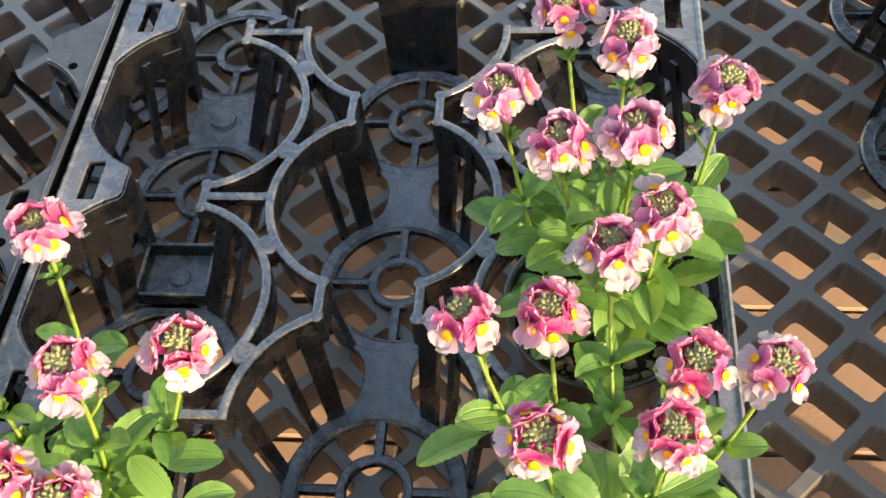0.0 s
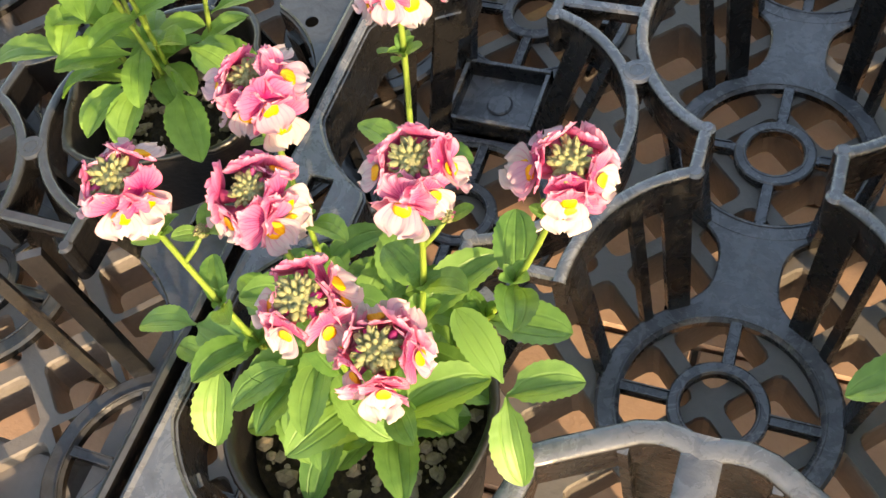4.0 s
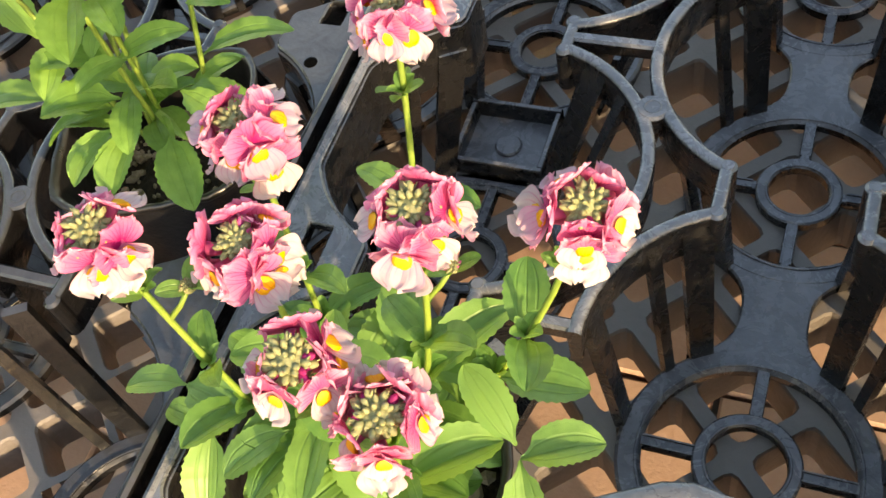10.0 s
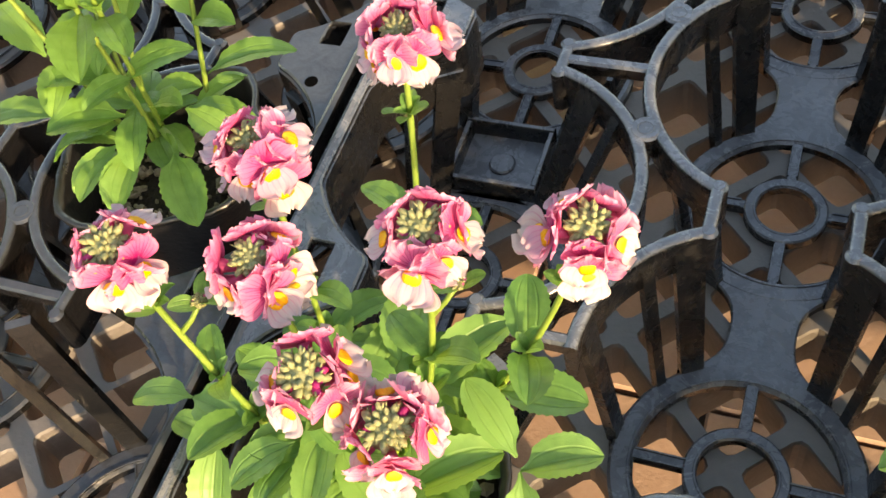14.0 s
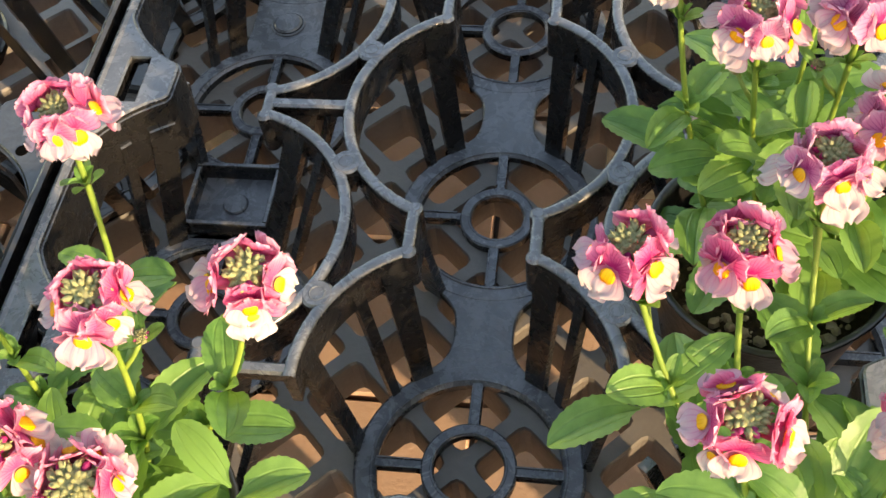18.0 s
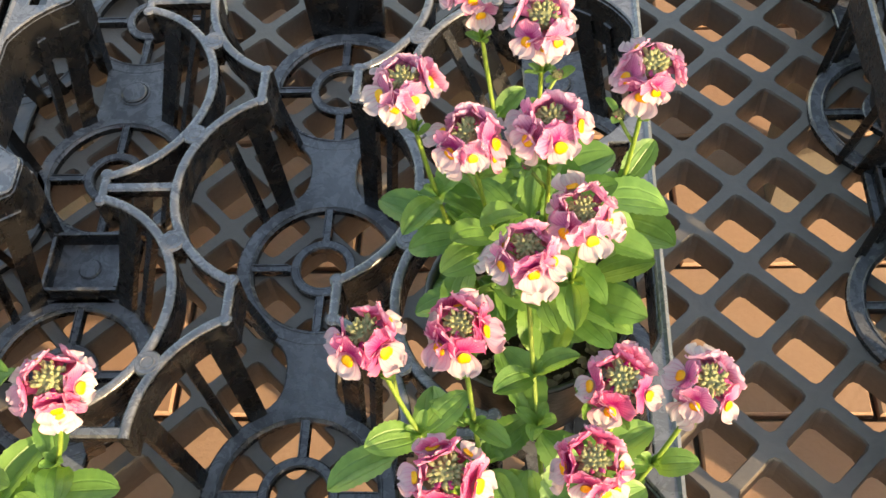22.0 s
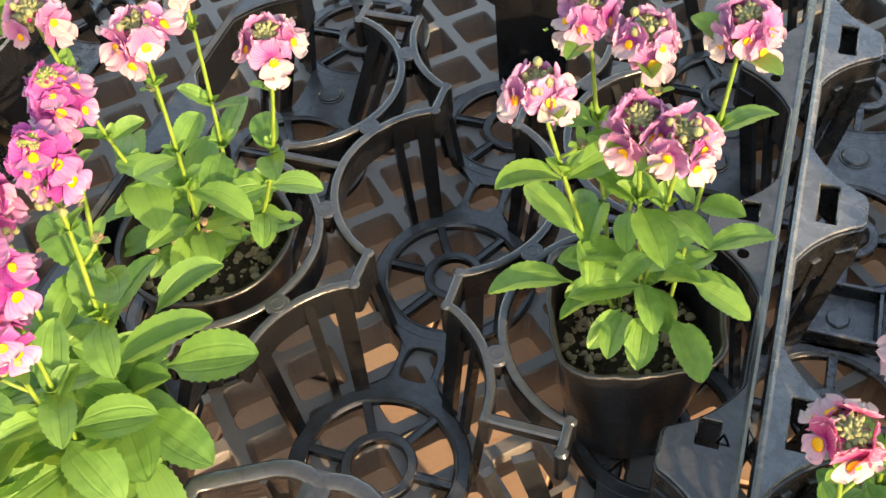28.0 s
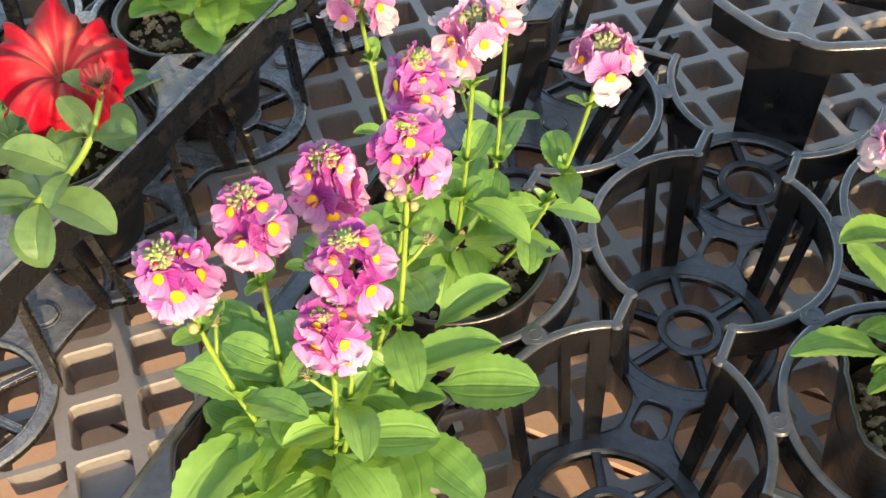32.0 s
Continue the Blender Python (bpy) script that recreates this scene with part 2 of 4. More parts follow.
def sweep(path, profile, closed=False):
    """A profile of (side, height) pairs carried along a level path; side counts to the left of the way."""
    p = np.asarray(path, float)
    n, k = len(p), len(profile)
    d = np.roll(p, -1, 0) - np.roll(p, 1, 0)
    if not closed:
        d[0], d[-1] = p[1] - p[0], p[-1] - p[-2]
    d[:, 2] = 0
    d /= np.linalg.norm(d, axis=1, keepdims=True)
    side = np.c_[-d[:, 1], d[:, 0], np.zeros(n)]
    verts = [p[i] + side[i] * s + np.array((0, 0, h)) for i in range(n) for s, h in profile]
    faces = [(i * k + j, i * k + (j + 1) % k, (i + 1) % n * k + (j + 1) % k, (i + 1) % n * k + j) for i in range(n if closed else n - 1) for j in range(k)]
    if not closed:
        faces += [tuple(range(k))[::-1], tuple((n - 1) * k + j for j in range(k))]
    return verts, faces


def join(*pieces):
    verts, faces = [], []
    for v, f in pieces:
        o = len(verts)
        verts += [tuple(q) for q in v]
        faces += [tuple(i + o for i in q) for q in f]
    return verts, faces


def moved(piece, x=0, y=0, z=0, rz=0.0):
    c, s = cos(rz), sin(rz)
    return [(c * q[0] - s * q[1] + x, s * q[0] + c * q[1] + y, q[2] + z) for q in piece[0]], piece[1]


def slab(pts, quads, z0, z1, lip=0.006):
    """A plate from a flat net of faces: chamfered top, straight sides where the net ends."""
    n = len(pts)
    edges = {}
    for f in quads:
        for a, b in zip(f, (*f[1:], f[0])):
            edges[(a, b)] = 1
    rim = [(a, b) for a, b in edges if (b, a) not in edges]
    inward = np.zeros((n, 2))
    q = np.asarray(pts, float)
    for a, b in rim:
        t = q[b] - q[a]
        t /= np.linalg.norm(t) + 1e-9
        for i in (a, b):
            inward[i] += (-t[1], t[0])
    ln = np.linalg.norm(inward, axis=1, keepdims=True)
    inward = np.where(ln > 1e-6, inward / np.maximum(ln, 1e-6), 0) * lip
    top = np.c_[q + inward, np.full(n, z1)]
    mid = np.c_[q, np.full(n, z1 - lip)]
    low = np.c_[q, np.full(n, z0)]
    verts = np.vstack([top, mid, low])
    faces = [tuple(f) for f in quads] + [tuple(i + 2 * n for i in f[::-1]) for f in quads]
    for a, b in rim:
        faces += [(b, a, a + n, b + n), (b + n, a + n, a + 2 * n, b + 2 * n)]
    return verts.tolist(), faces


def box(x0, x1, y0, y1, z0, z1, lip=0.006):
    return slab([(x0, y0), (x1, y0), (x1, y1), (x0, y1)], [(0, 1, 2, 3)], z0, z1, lip)


def prism_between(a, b, size_a, size_b):
    """A four-sided upright bar from the rectangle size_a round a down to size_b round b; each size is (along x, along y)."""
    verts = []
    for (x, y, z), (w, h) in ((a, size_a), (b, size_b)):
        verts += [(x - w / 2, y - h / 2, z), (x + w / 2, y - h / 2, z), (x + w / 2, y + h / 2, z), (x - w / 2, y + h / 2, z)]
    return verts, [(0, 1, 2, 3), (7, 6, 5, 4), (0, 4, 5, 1), (1, 5, 6, 2), (2, 6, 7, 3), (3, 7, 4, 0)]


def arc(r, a0, a1, n, z=0.0):
    return [(r * cos(radians(a0 + (a1 - a0) * i / n)), r * sin(radians(a0 + (a1 - a0) * i / n)), z) for i in range(n + 1)]


def disc(r, z0, z1, n=20, lip=0.006):
    return slab([(r * cos(tau * i / n), r * sin(tau * i / n)) for i in range(n)], [tuple(range(n))], z0, z1, lip)


def ring(r0, r1, z0, z1, n=48, lip=0.006):
    pts = [(r * cos(tau * i / n), r * sin(tau * i / n)) for r in (r0, r1) for i in range(n)]
    return slab(pts, [(i, n + i, n + (i + 1) % n, (i + 1) % n) for i in range(n)], z0, z1, lip)


# ---- paving ----
ground = tagged(new("ground", mesh_of("ground", [(-60, -60, -1.86), (60, -60, -1.86), (60, 60, -1.86), (-60, 60, -1.86)], [(0, 1, 2, 3)], GROUND, False)),
                "sandy bedding under terracotta pavers", "ground", kind="structure")

PAVER_MESH = mesh_of("paver", *box(-0.985, 0.985, -0.485, 0.485, -1.9, -1.8, 0.02), PAVER, False)
for row in range(24):
    for col in range(12):
        part("paver", PAVER_MESH, ground, m=put(-14.2 + 2.0 * col + (row % 2), -11.4 + row * 1.0 + 0.004 * ((row * 7 + col * 3) % 5), 0.004 * ((row * 5 + col * 3) % 4)))

# ---- lattice deck ----
DECK_TOP, STEP = -0.04, 0.284


PALLET = {True: (-9.6, -1.75), False: (-1.75, 4.95)}


def deck_mesh(nx, ny, left):
    verts, faces = [], []
    h, half = (0.114 if left else 0.116), STEP / 2
    a = [(-half, -half), (0, -half), (half, -half), (half, 0), (half, half), (0, half), (-half, half), (-half, 0)]
    k = 0.03
    b = []
    for sx, sy, start in ((-1, -1, 180), (1, -1, 270), (1, 1, 0), (-1, 1, 90)):
        b += [(sx * (h - k) + k * cos(radians(start + 45 * j)), sy * (h - k) + k * sin(radians(start + 45 * j))) for j in range(3)]
    # per opening: outer square (8), top edge of the hole (12), rounded over (12), foot of the hole (12), underside square (8)
    z = DECK_TOP
    cell = [(*q, z) for q in a] + [(*q, z) for q in b] + [(q[0] * 0.96, q[1] * 0.96, z - 0.012) for q in b] + [(q[0] * 0.97, q[1] * 0.97, z - 0.19) for q in b]
    ring_a = [0, 1, 2, 3, 4, 5, 6, 7]
    quads = []
    for c in range(4):
        o, p, q = 2 * c, 2 * c + 1, (2 * c + 2) % 8
        i = 8 + 3 * c
        quads += [(o, i + 1, i), (o, p, i + 2, i + 1), (p, q, 8 + (3 * c + 3) % 12, i + 2)] if c >= 0 else []
    for i in range(12):
        j = (i + 1) % 12
        quads += [(8 + i, 8 + j, 20 + j, 20 + i), (20 + i, 20 + j, 32 + j, 32 + i)]
    n = len(cell)
    for ix in range(nx):
        for iy in range(ny):
            o = len(verts)
            x, y = (ix - nx / 2) * STEP, (iy - ny / 2) * STEP
            wx, wy = -1.24 + (x - y) * 0.7071, 0.833 + (x + y) * 0.7071
            lo, hi = PALLET[left]
            if not (lo + 0.1 < wx < hi - 0.1 and -2.15 < wy < 6.4):
                continue
            verts += [(cx + x, cy + y, cz) for cx, cy, cz in cell]
            faces += [tuple(v + o for v in f) for f in quads]
    # weld the shared edges of neighbouring openings
    keys, index, kept = {}, [], []
    for v in verts:
        k = (round(v[0], 3), round(v[1], 3), round(v[2], 3))
        if k not in keys:
            keys[k] = len(kept)
            kept.append(v)
        index.append(keys[k])
    return kept, [tuple(index[i] for i in f) for f in faces]


for left, tint, label in ((True, DECK_PALE, "pale warm-grey plastic pallet with a diamond lattice deck"), (False, DECK, "grey plastic pallet with a diamond lattice deck")):
    deck = thing("plastic_pallet", label, "pallet", kind="structure")
    part("lattice_deck", mesh_of("lattice_deck", *deck_mesh(74, 74, left), tint, False), deck, m=put(-1.24, 0.833, 0, 45) if not left else put(-1.304, 0.97, 0, 45))
    lo, hi = PALLET[left]
    for x0, x1, y0, y1 in ((lo + 0.01, lo + 0.16, -2.35, 6.6), (hi - 0.16, hi - 0.01, -2.35, 6.6), (lo + 0.16, hi - 0.16, -2.35, -2.15), (lo + 0.16, hi - 0.16, 6.4, 6.6)):
        part("edge_beam", mesh_of("edge_beam", *box(x0, x1, y0, y1, -0.26, DECK_TOP - 0.004, 0.02), tint, False), deck)
    for col in range(4):
        for fy in (-1.9, 1.7, 6.1):
            fx = lo + 0.4 + (hi - lo - 0.8) * col / 3
            part("pallet_foot", mesh_of("pallet_foot", *box(fx - 0.2, fx + 0.2, fy - 0.2, fy + 0.2, -1.8, DECK_TOP - 0.06, 0.03), tint, False), deck)

# ---- trays ----
TOP, CUP, FOOT = 0.605, 0.465, 0.362  # height of the rim, radius of a cup at the rim and at the foot
EDGE = TOP + 0.085  # the side flanges stand a little above the rims
COL = 0.866
OUT = 0.15
HALF = 1.325
MAIN = [(0.0, y) for y in (-1.0, 0.0, 1.0)]
SIDES = [(s * COL, y) for s in (-1, 1) for y in (-1.5, -0.5, 0.5, 1.5)]
BAND = [(-0.014, -0.155), (0.014, -0.155), (0.019, -0.04), (0.0205, -0.018), (0.019, -0.009), (0.0145, -0.003), (0.007, 0.0), (-0.007, 0.0), (-0.0145, -0.003), (-0.019, -0.009), (-0.0205, -0.018), (-0.019, -0.04)]


# flat black for discs: a hole's darkness painted on the uncut flange
BLIND = plastic("dark_hole", (0.003, 0.003, 0.003), (0.003, 0.003, 0.003), 0.8, 0.0)
BLIND.node_tree.nodes["Principled BSDF"].inputs["Specular IOR Level"].default_value = 0.0
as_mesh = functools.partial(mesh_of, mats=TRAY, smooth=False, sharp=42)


def wheel():
    return ring(0.300, 0.376, -0.038, 0.0, 56, 0.01)


def link(window):
    """The floor strip between two cups of one column, flared where it meets their wheels."""
    half = lambda y: 0.104 + 0.13 * (abs(y) / 0.19) ** 3
    if not window:
        ys = [-0.19 + 0.38 * i / 14 for i in range(15)]
        pts = [(x * half(y), y) for y in ys for x in (-1, -0.4, 0.4, 1)]
        return [slab(pts, [(i * 4 + j, i * 4 + j + 1, i * 4 + j + 5, i * 4 + j + 4) for i in range(14) for j in range(3)], -0.036, -0.002)]
    n, inner, outer = 48, [], []
    for k in range(n):
        a = tau * k / n
        c, d = cos(a), sin(a)
        r = (abs(c / 0.068) ** 4 + abs(d / 0.086) ** 4) ** -0.25
        inner.append((r * c * (1 - 0.9 * r * d), r * d))
        y = 0.19 * max(-1.0, min(1.0, d * 1.35))
        outer.append((half(y) * max(-1.0, min(1.0, c * 1.45)), y))
    return [slab(inner + outer, [(i, n + i, n + (i + 1) % n, (i + 1) % n) for i in range(n)], -0.036, -0.002)]


def bump_plate():
    ys = [-0.18 + 0.36 * i / 10 for i in range(11)]
    pts = [(x, y) for y in ys for x in (-0.16 - 0.5 * y * y, 0, 0.16 + 0.5 * y * y)]
    quads = [(i * 3 + j, i * 3 + j + 1, i * 3 + j + 4, i * 3 + j + 3) for i in range(10) for j in range(2)]
    return slab(pts, quads, -0.036, -0.002), disc(0.062, -0.01, 0.016, 24, 0.008), ring(0.064, 0.075, -0.01, 0.006, 24, 0.003)


def pan():
    walls = [box(-0.17, 0.17, -0.15, -0.128, -0.03, 0.075), box(-0.17, 0.17, 0.128, 0.15, -0.03, 0.075), box(-0.17, -0.148, -0.13, 0.13, -0.03, 0.072), box(0.148, 0.17, -0.13, 0.13, -0.03, 0.072)]
    return box(-0.2, 0.2, -0.17, 0.17, -0.036, 0.0), disc(0.05, -0.01, 0.012, 20, 0.006), *walls


def rib(angle, w=0.04, dx=0.0):
    """An upright rib of a cup, from under its rim to the wheel, whose middle may lie dx off the rim's."""
    a = radians(angle)
    v, f = prism_between((CUP - 0.004, 0, TOP - 0.03), (FOOT + 0.012 + dx * cos(a), -dx * sin(a), -0.03), (0.03, w), (0.035, w * 0.8))
    return moved((v, f), rz=a)


def cup_rim(a0, a1):
    n = max(6, int(abs(a1 - a0) / 5))
    return sweep([(x, y, TOP) for x, y, _ in arc(CUP, a0, a1, n)], BAND)


def gate(sx, off=0.191, reach=0.08):
    """The blunt end between two cups of a column: a short rim with a web below it."""
    x = sx * off
    top = sweep([(x, 0.002 - reach, TOP), (x, reach - 0.002, TOP)], BAND)
    posts = [moved(disc(0.026, TOP - 0.16, TOP + 0.001, 16, 0.009), x - sx * 0.002, y) for y in (-reach, reach)]
    web = prism_between((x, 0, TOP - 0.02), (sx * (off - 0.013), 0, TOP - 0.17), (0.024, 1.6 * reach), (0.02, 1.9 * reach))
    return [as_mesh("gate_rim", *join(top, *posts)), as_mesh("gate_web", *web)]


def add_gate(meshes, t, x, y):
    g = part("gate_rim", meshes[0], t, m=put(x, y))
    for me in meshes[1:]:
        part(me.name.split(".")[0], me, g)


def strut(length, w=0.02):
    return sweep([(0, 0, TOP - 0.003), (length, 0, TOP - 0.003)], [(-w * 0.85, -0.05), (w * 0.85, -0.05), (w, -0.008), (w * 0.6, 0.0), (-w * 0.6, 0.0), (-w, -0.008)])


def knot():
    bits = [disc(0.05, TOP - 0.06, TOP + 0.0015, 18, 0.008), ring(0.021, 0.026, TOP - 0.01, TOP + 0.0035, 18, 0.0015)]
    bits.append(prism_between((0, 0, TOP - 0.05), (0, 0, TOP - 0.14), (0.05, 0.05), (0.03, 0.03)))
    return join(*bits)


def flange(slots, holes):
    """The long top flange on the tray's side, hollowed by the cups; its own x counts inward from the tray's edge."""
    ys = sorted({round(-2.0 + 0.02 * i, 3) for i in range(201)})
    inner = []
    for y in ys:
        d = min(abs(y - c) for c in (-1.5, -0.5, 0.5, 1.5))
        reach = HALF - COL
        x = reach - sqrt(max(CUP * CUP - d * d, 0)) if d < 0.43 else reach - 0.19
        inner.append(max(x, 0.036))
    pts, quads = [], []
    for y, x in zip(ys, inner):
        hit = next((h for h in slots if h[2] <= y <= h[3]), None)
        a, b = (hit[0], hit[1]) if hit else (x / 3, 2 * x / 3)
        pts += [(0.006, y), (min(a, x * 0.9), y), (min(b, x * 0.95), y), (x, y)]
    for i in range(len(ys) - 1):
        ym = (ys[i] + ys[i + 1]) / 2
        for j in range(3):
            if j == 1 and any(h[2] < ym < h[3] for h in slots):
                continue
            quads.append((i * 4 + j, i * 4 + j + 1, i * 4 + j + 5, i * 4 + j + 4))
    plate = slab(pts, quads, EDGE - 0.03, EDGE)
    skirt = sweep([(x - 0.004, y, EDGE - 0.02) for y, x in zip(ys, inner)][::-1], [(-0.01, -0.22), (0.01, -0.22), (0.01, 0.0), (-0.01, 0.0)])
    lip = sweep([(0.016, -2.0, EDGE), (0.016, 2.0, EDGE)], [(0.01, -0.16), (-0.01, -0.16), (-0.012, 0.0), (0.0, 0.008), (0.012, 0.0)])
    plugs = [moved(disc(r, EDGE - 0.012, EDGE + 0.002, 20, 0.0005), x, y) for x, y, r in holes]
    return join(plate, skirt, lip), plugs


def end_frame():
    """The tray's end between the two outer cups: upright end panel, strut and straight end bar; y counts outward from the last middle cup."""
    py = 0.39
    panel = prism_between((0, py, TOP - 0.01), (0, py - 0.02, -0.03), (0.38, 0.024), (0.34, 0.024))
    stiffs = [prism_between((k * 0.185, py + 0.02, TOP - 0.02), (k * 0.165, py, -0.03), (0.026, 0.07), (0.026, 0.07)) for k in (-1, 0, 1)]
    wide = [(1.65 * q, h) for q, h in BAND]
    pts = [(COL - CUP * cos(radians(a)), 0.5 + CUP * sin(radians(a)), TOP) for a in range(2, 75, 6)]
    arm = [(0.0, 0.392, TOP), (0.05, 0.372, TOP), (0.1, 0.366, TOP), (0.16, 0.38, TOP), (0.25, 0.43, TOP), (0.34, 0.48, TOP)] + pts
    top = sweep([(-x, y, z) for x, y, z in arm[:0:-1]] + arm, wide)
    spine = moved(strut(0.56, 0.05), 0, py - 0.04, 0, pi / 2)
    bar = sweep([(-1.3, 0.96, TOP), (1.3, 0.96, TOP)], [(-0.03, -0.12), (0.03, -0.12), (0.034, -0.01), (0.02, 0.0), (-0.02, 0.0), (-0.034, -0.01)])
    return panel, top, spine, bar, *stiffs


RIM_L, RIM_R = as_mesh("cup_rim", *cup_rim(114, 246)), as_mesh("cup_rim", *cup_rim(-66, 66))
HALF_RIM = {(-1, -1): (114, 183), (-1, 1): (-3, 66), (1, -1): (177, 246), (1, 1): (-66, 3)}
HALF_RIM = {k: as_mesh("cup_rim", *cup_rim(*v)) for k, v in HALF_RIM.items()}
WHEEL = as_mesh("cup_base", *wheel())
HUB_A, HUB_B = (as_mesh("hub_ring", *ring(r, r + 0.042, -0.036, 0.002)) for r in (0.098, 0.114))
LIPS = [as_mesh("lip_ring", *ring(r, r + 0.009, -0.01, 0.0055, 56, 0.002)) for r in (0.311, 0.101, 0.117)]
SPOKE = as_mesh("spoke", *join(box(0.135, 0.315, -0.02, 0.02, -0.034, -0.004), box(0.15, 0.302, -0.018, -0.012, -0.01, 0.003, 0.001), box(0.15, 0.302, 0.012, 0.018, -0.01, 0.003, 0.001)))
LINK_A, LINK_B = ([as_mesh("strip_ridge" if k else "floor_strip", *g) for k, g in enumerate(link(w))] for w in (False, True))
BUMP_PLATE = [as_mesh(n, *g) for n, g in zip(("floor_plate", "floor_boss", "boss_ring"), bump_plate())]
PAN = [as_mesh(n, *g) for n, g in zip(("floor_plate", "floor_boss", "pan_wall", "pan_wall", "pan_wall", "pan_wall"), pan())]
END_LEG = as_mesh("leg", *rib(0, 0.075))
GATE_L, GATE_R, SIDE_GATE_L, SIDE_GATE_R = gate(-1), gate(1), gate(-1, 0.12, 0.062), gate(1, 0.12, 0.062)
SIDE_RIM_L, SIDE_RIM_R = as_mesh("cup_rim", *cup_rim(105, 255)), as_mesh("cup_rim", *cup_rim(-75, 75))
STRUT, KNOT = as_mesh("strut", *strut(0.305)), as_mesh("rim_joint", *knot())
END_NAMES = ("end_panel", "end_rim", "end_strut", "end_bar", "end_rib", "end_rib", "end_rib")
END = [as_mesh(n, *g) for n, g in zip(END_NAMES, end_frame())]


@functools.cache
def side_rib(name, angle, w, dx):
    return as_mesh(name, *rib(angle, w, dx))


def tray(cx, cy, windowed, slots, holes, label):
    t = thing("nursery_tray", label, "plant tray", (cx, cy, 0), "nursery trays on the pallet")
    for x, y in MAIN + SIDES:
        out = 0 if not x else OUT if x > 0 else -OUT  # the floors of the outer cups lie further out than their rims
        base = part("cup_base", WHEEL, t, m=put(x + out, y))
        part("hub_ring", HUB_B if (round(y * 2) % 4 == 2) else HUB_A, base)
        part("lip_ring", LIPS[0], base)
        part("lip_ring", LIPS[2 if (round(y * 2) % 4 == 2) else 1], base)
        spokes = 6 if windowed else 4
        for k in range(spokes):
            part("spoke", SPOKE, base, m=put(0, 0, 0, 360 / spokes * k))
        # the cups at the tray's ends are open outward: their rims stop at the strut
        end = 0 if abs(y) < 0.9 else (1 if y > 0 else -1)
        if not x:
            part("cup_rim", RIM_L if not end else HALF_RIM[end, -1], t, m=put(x, y))
            part("cup_rim", RIM_R if not end else HALF_RIM[end, 1], t, m=put(x, y))
            if end:
                part("leg", END_LEG, t, m=put(x, y, 0, 0 - 9 * end))
                part("leg", END_LEG, t, m=put(x, y, 0, 180 + 9 * end))
        elif abs(y) < 1:
            part("cup_rim", SIDE_RIM_R if x < 0 else SIDE_RIM_L, t, m=put(x, y))
        inner_side = (42, 138, 222, 318) if x == 0 else (42, 318) if x < 0 else (138, 222)
        outward = lambda a: (x == 0 and end or abs(y) > 1 and (1 if y > 0 else -1)) * sin(radians(a)) > 0
        for a in inner_side:
            if outward(a):
                continue
            part("rib", side_rib("rib", a, 0.04, out), t, m=put(x, y))
        if x:
            for a in ((138, 222) if x < 0 else (42, 318)):
                part("rib", side_rib("rib", a, 0.04, out), t, m=put(x, y))
        for a in (59, 121, 239, 301):
            if x == 0 and outward(a):
                continue
            part("leg", side_rib("leg", a, 0.078 if windowed else 0.09, out), t, m=put(x, y))
    for y in (-0.5, 0.5):
        strip = LINK_B if windowed else LINK_A
        plate = part("floor_strip", strip[0], t, m=put(0, y))
        for me in strip[1:]:
            part("strip_ridge", me, plate)
        add_gate(GATE_L, t, 0, y)
        add_gate(GATE_R, t, 0, y)
    for s in (-1, 1):
        for y in (-1.0, 0.0, 1.0):
            if windowed:
                pieces = LINK_B if y == 0 else BUMP_PLATE
            else:
                pieces = PAN if y == 0 else BUMP_PLATE
            plate = part("floor_strip" if windowed and y == 0 else "floor_plate", pieces[0], t, m=put(s * (COL + OUT), y))
            for me in pieces[1:]:
                part(me.name.split(".")[0], me, plate)
            add_gate(SIDE_GATE_L if s > 0 else SIDE_GATE_R, t, s * COL, y)
            part("strut", STRUT, t, m=put(s * 0.76, y, 0, 180 if s > 0 else 0))
        for y in (-0.75, -0.25, 0.25, 0.75):
            part("rim_joint", KNOT, t, m=put(s * 0.433, y))
        f, plugs = flange(slots if s < 0 or not windowed else [(0.09, 0.16, -0.14, -0.04), (0.09, 0.16, 0.86, 0.96)], holes if s > 0 or not windowed else [])
        side = part("side_flange", as_mesh("side_flange", *f), t, m=put(s * HALF, 0, 0, 0 if s < 0 else 180))
        for plug in plugs:
            part("flange_hole", mesh_of("flange_hole", *plug, BLIND, False), side)
        if windowed and s > 0:
            mark = [prism_between((0.075 + 0.024 * cos(a), 0.93 + 0.024 * sin(a), EDGE + 0.002), (0.075 + 0.024 * cos(b), 0.93 + 0.024 * sin(b), EDGE + 0.002), (0.005, 0.005), (0.005, 0.005)) for a, b in ((0.5, 2.6), (2.6, 4.7), (4.7, 6.8))]
            part("moulded_mark", as_mesh("moulded_mark", *join(*mark)), side)
    for r in (0, 180):
        for name, me in zip(END_NAMES, END):
            part(name, me, t, m=put(0, 1.0 if r == 0 else -1.0, 0, r))
    return t


KX, KY = -2.68, -0.2
tray_a = tray(0, 0, False, [(0.09, 0.16, y - 0.1, y + 0.1) for y in (-1.0, 0.0, 1.0)], [], "black plastic nursery tray with open round cups, partly empty")
tray_b = tray(KX, KY, True, [(0.09, 0.16, y - 0.1, y + 0.1) for y in (-1.0, 1.0)], [(0.12, 0.13, 0.022), (0.12, -0.87, 0.022)], "black plastic nursery tray with windowed floor strips, partly empty")


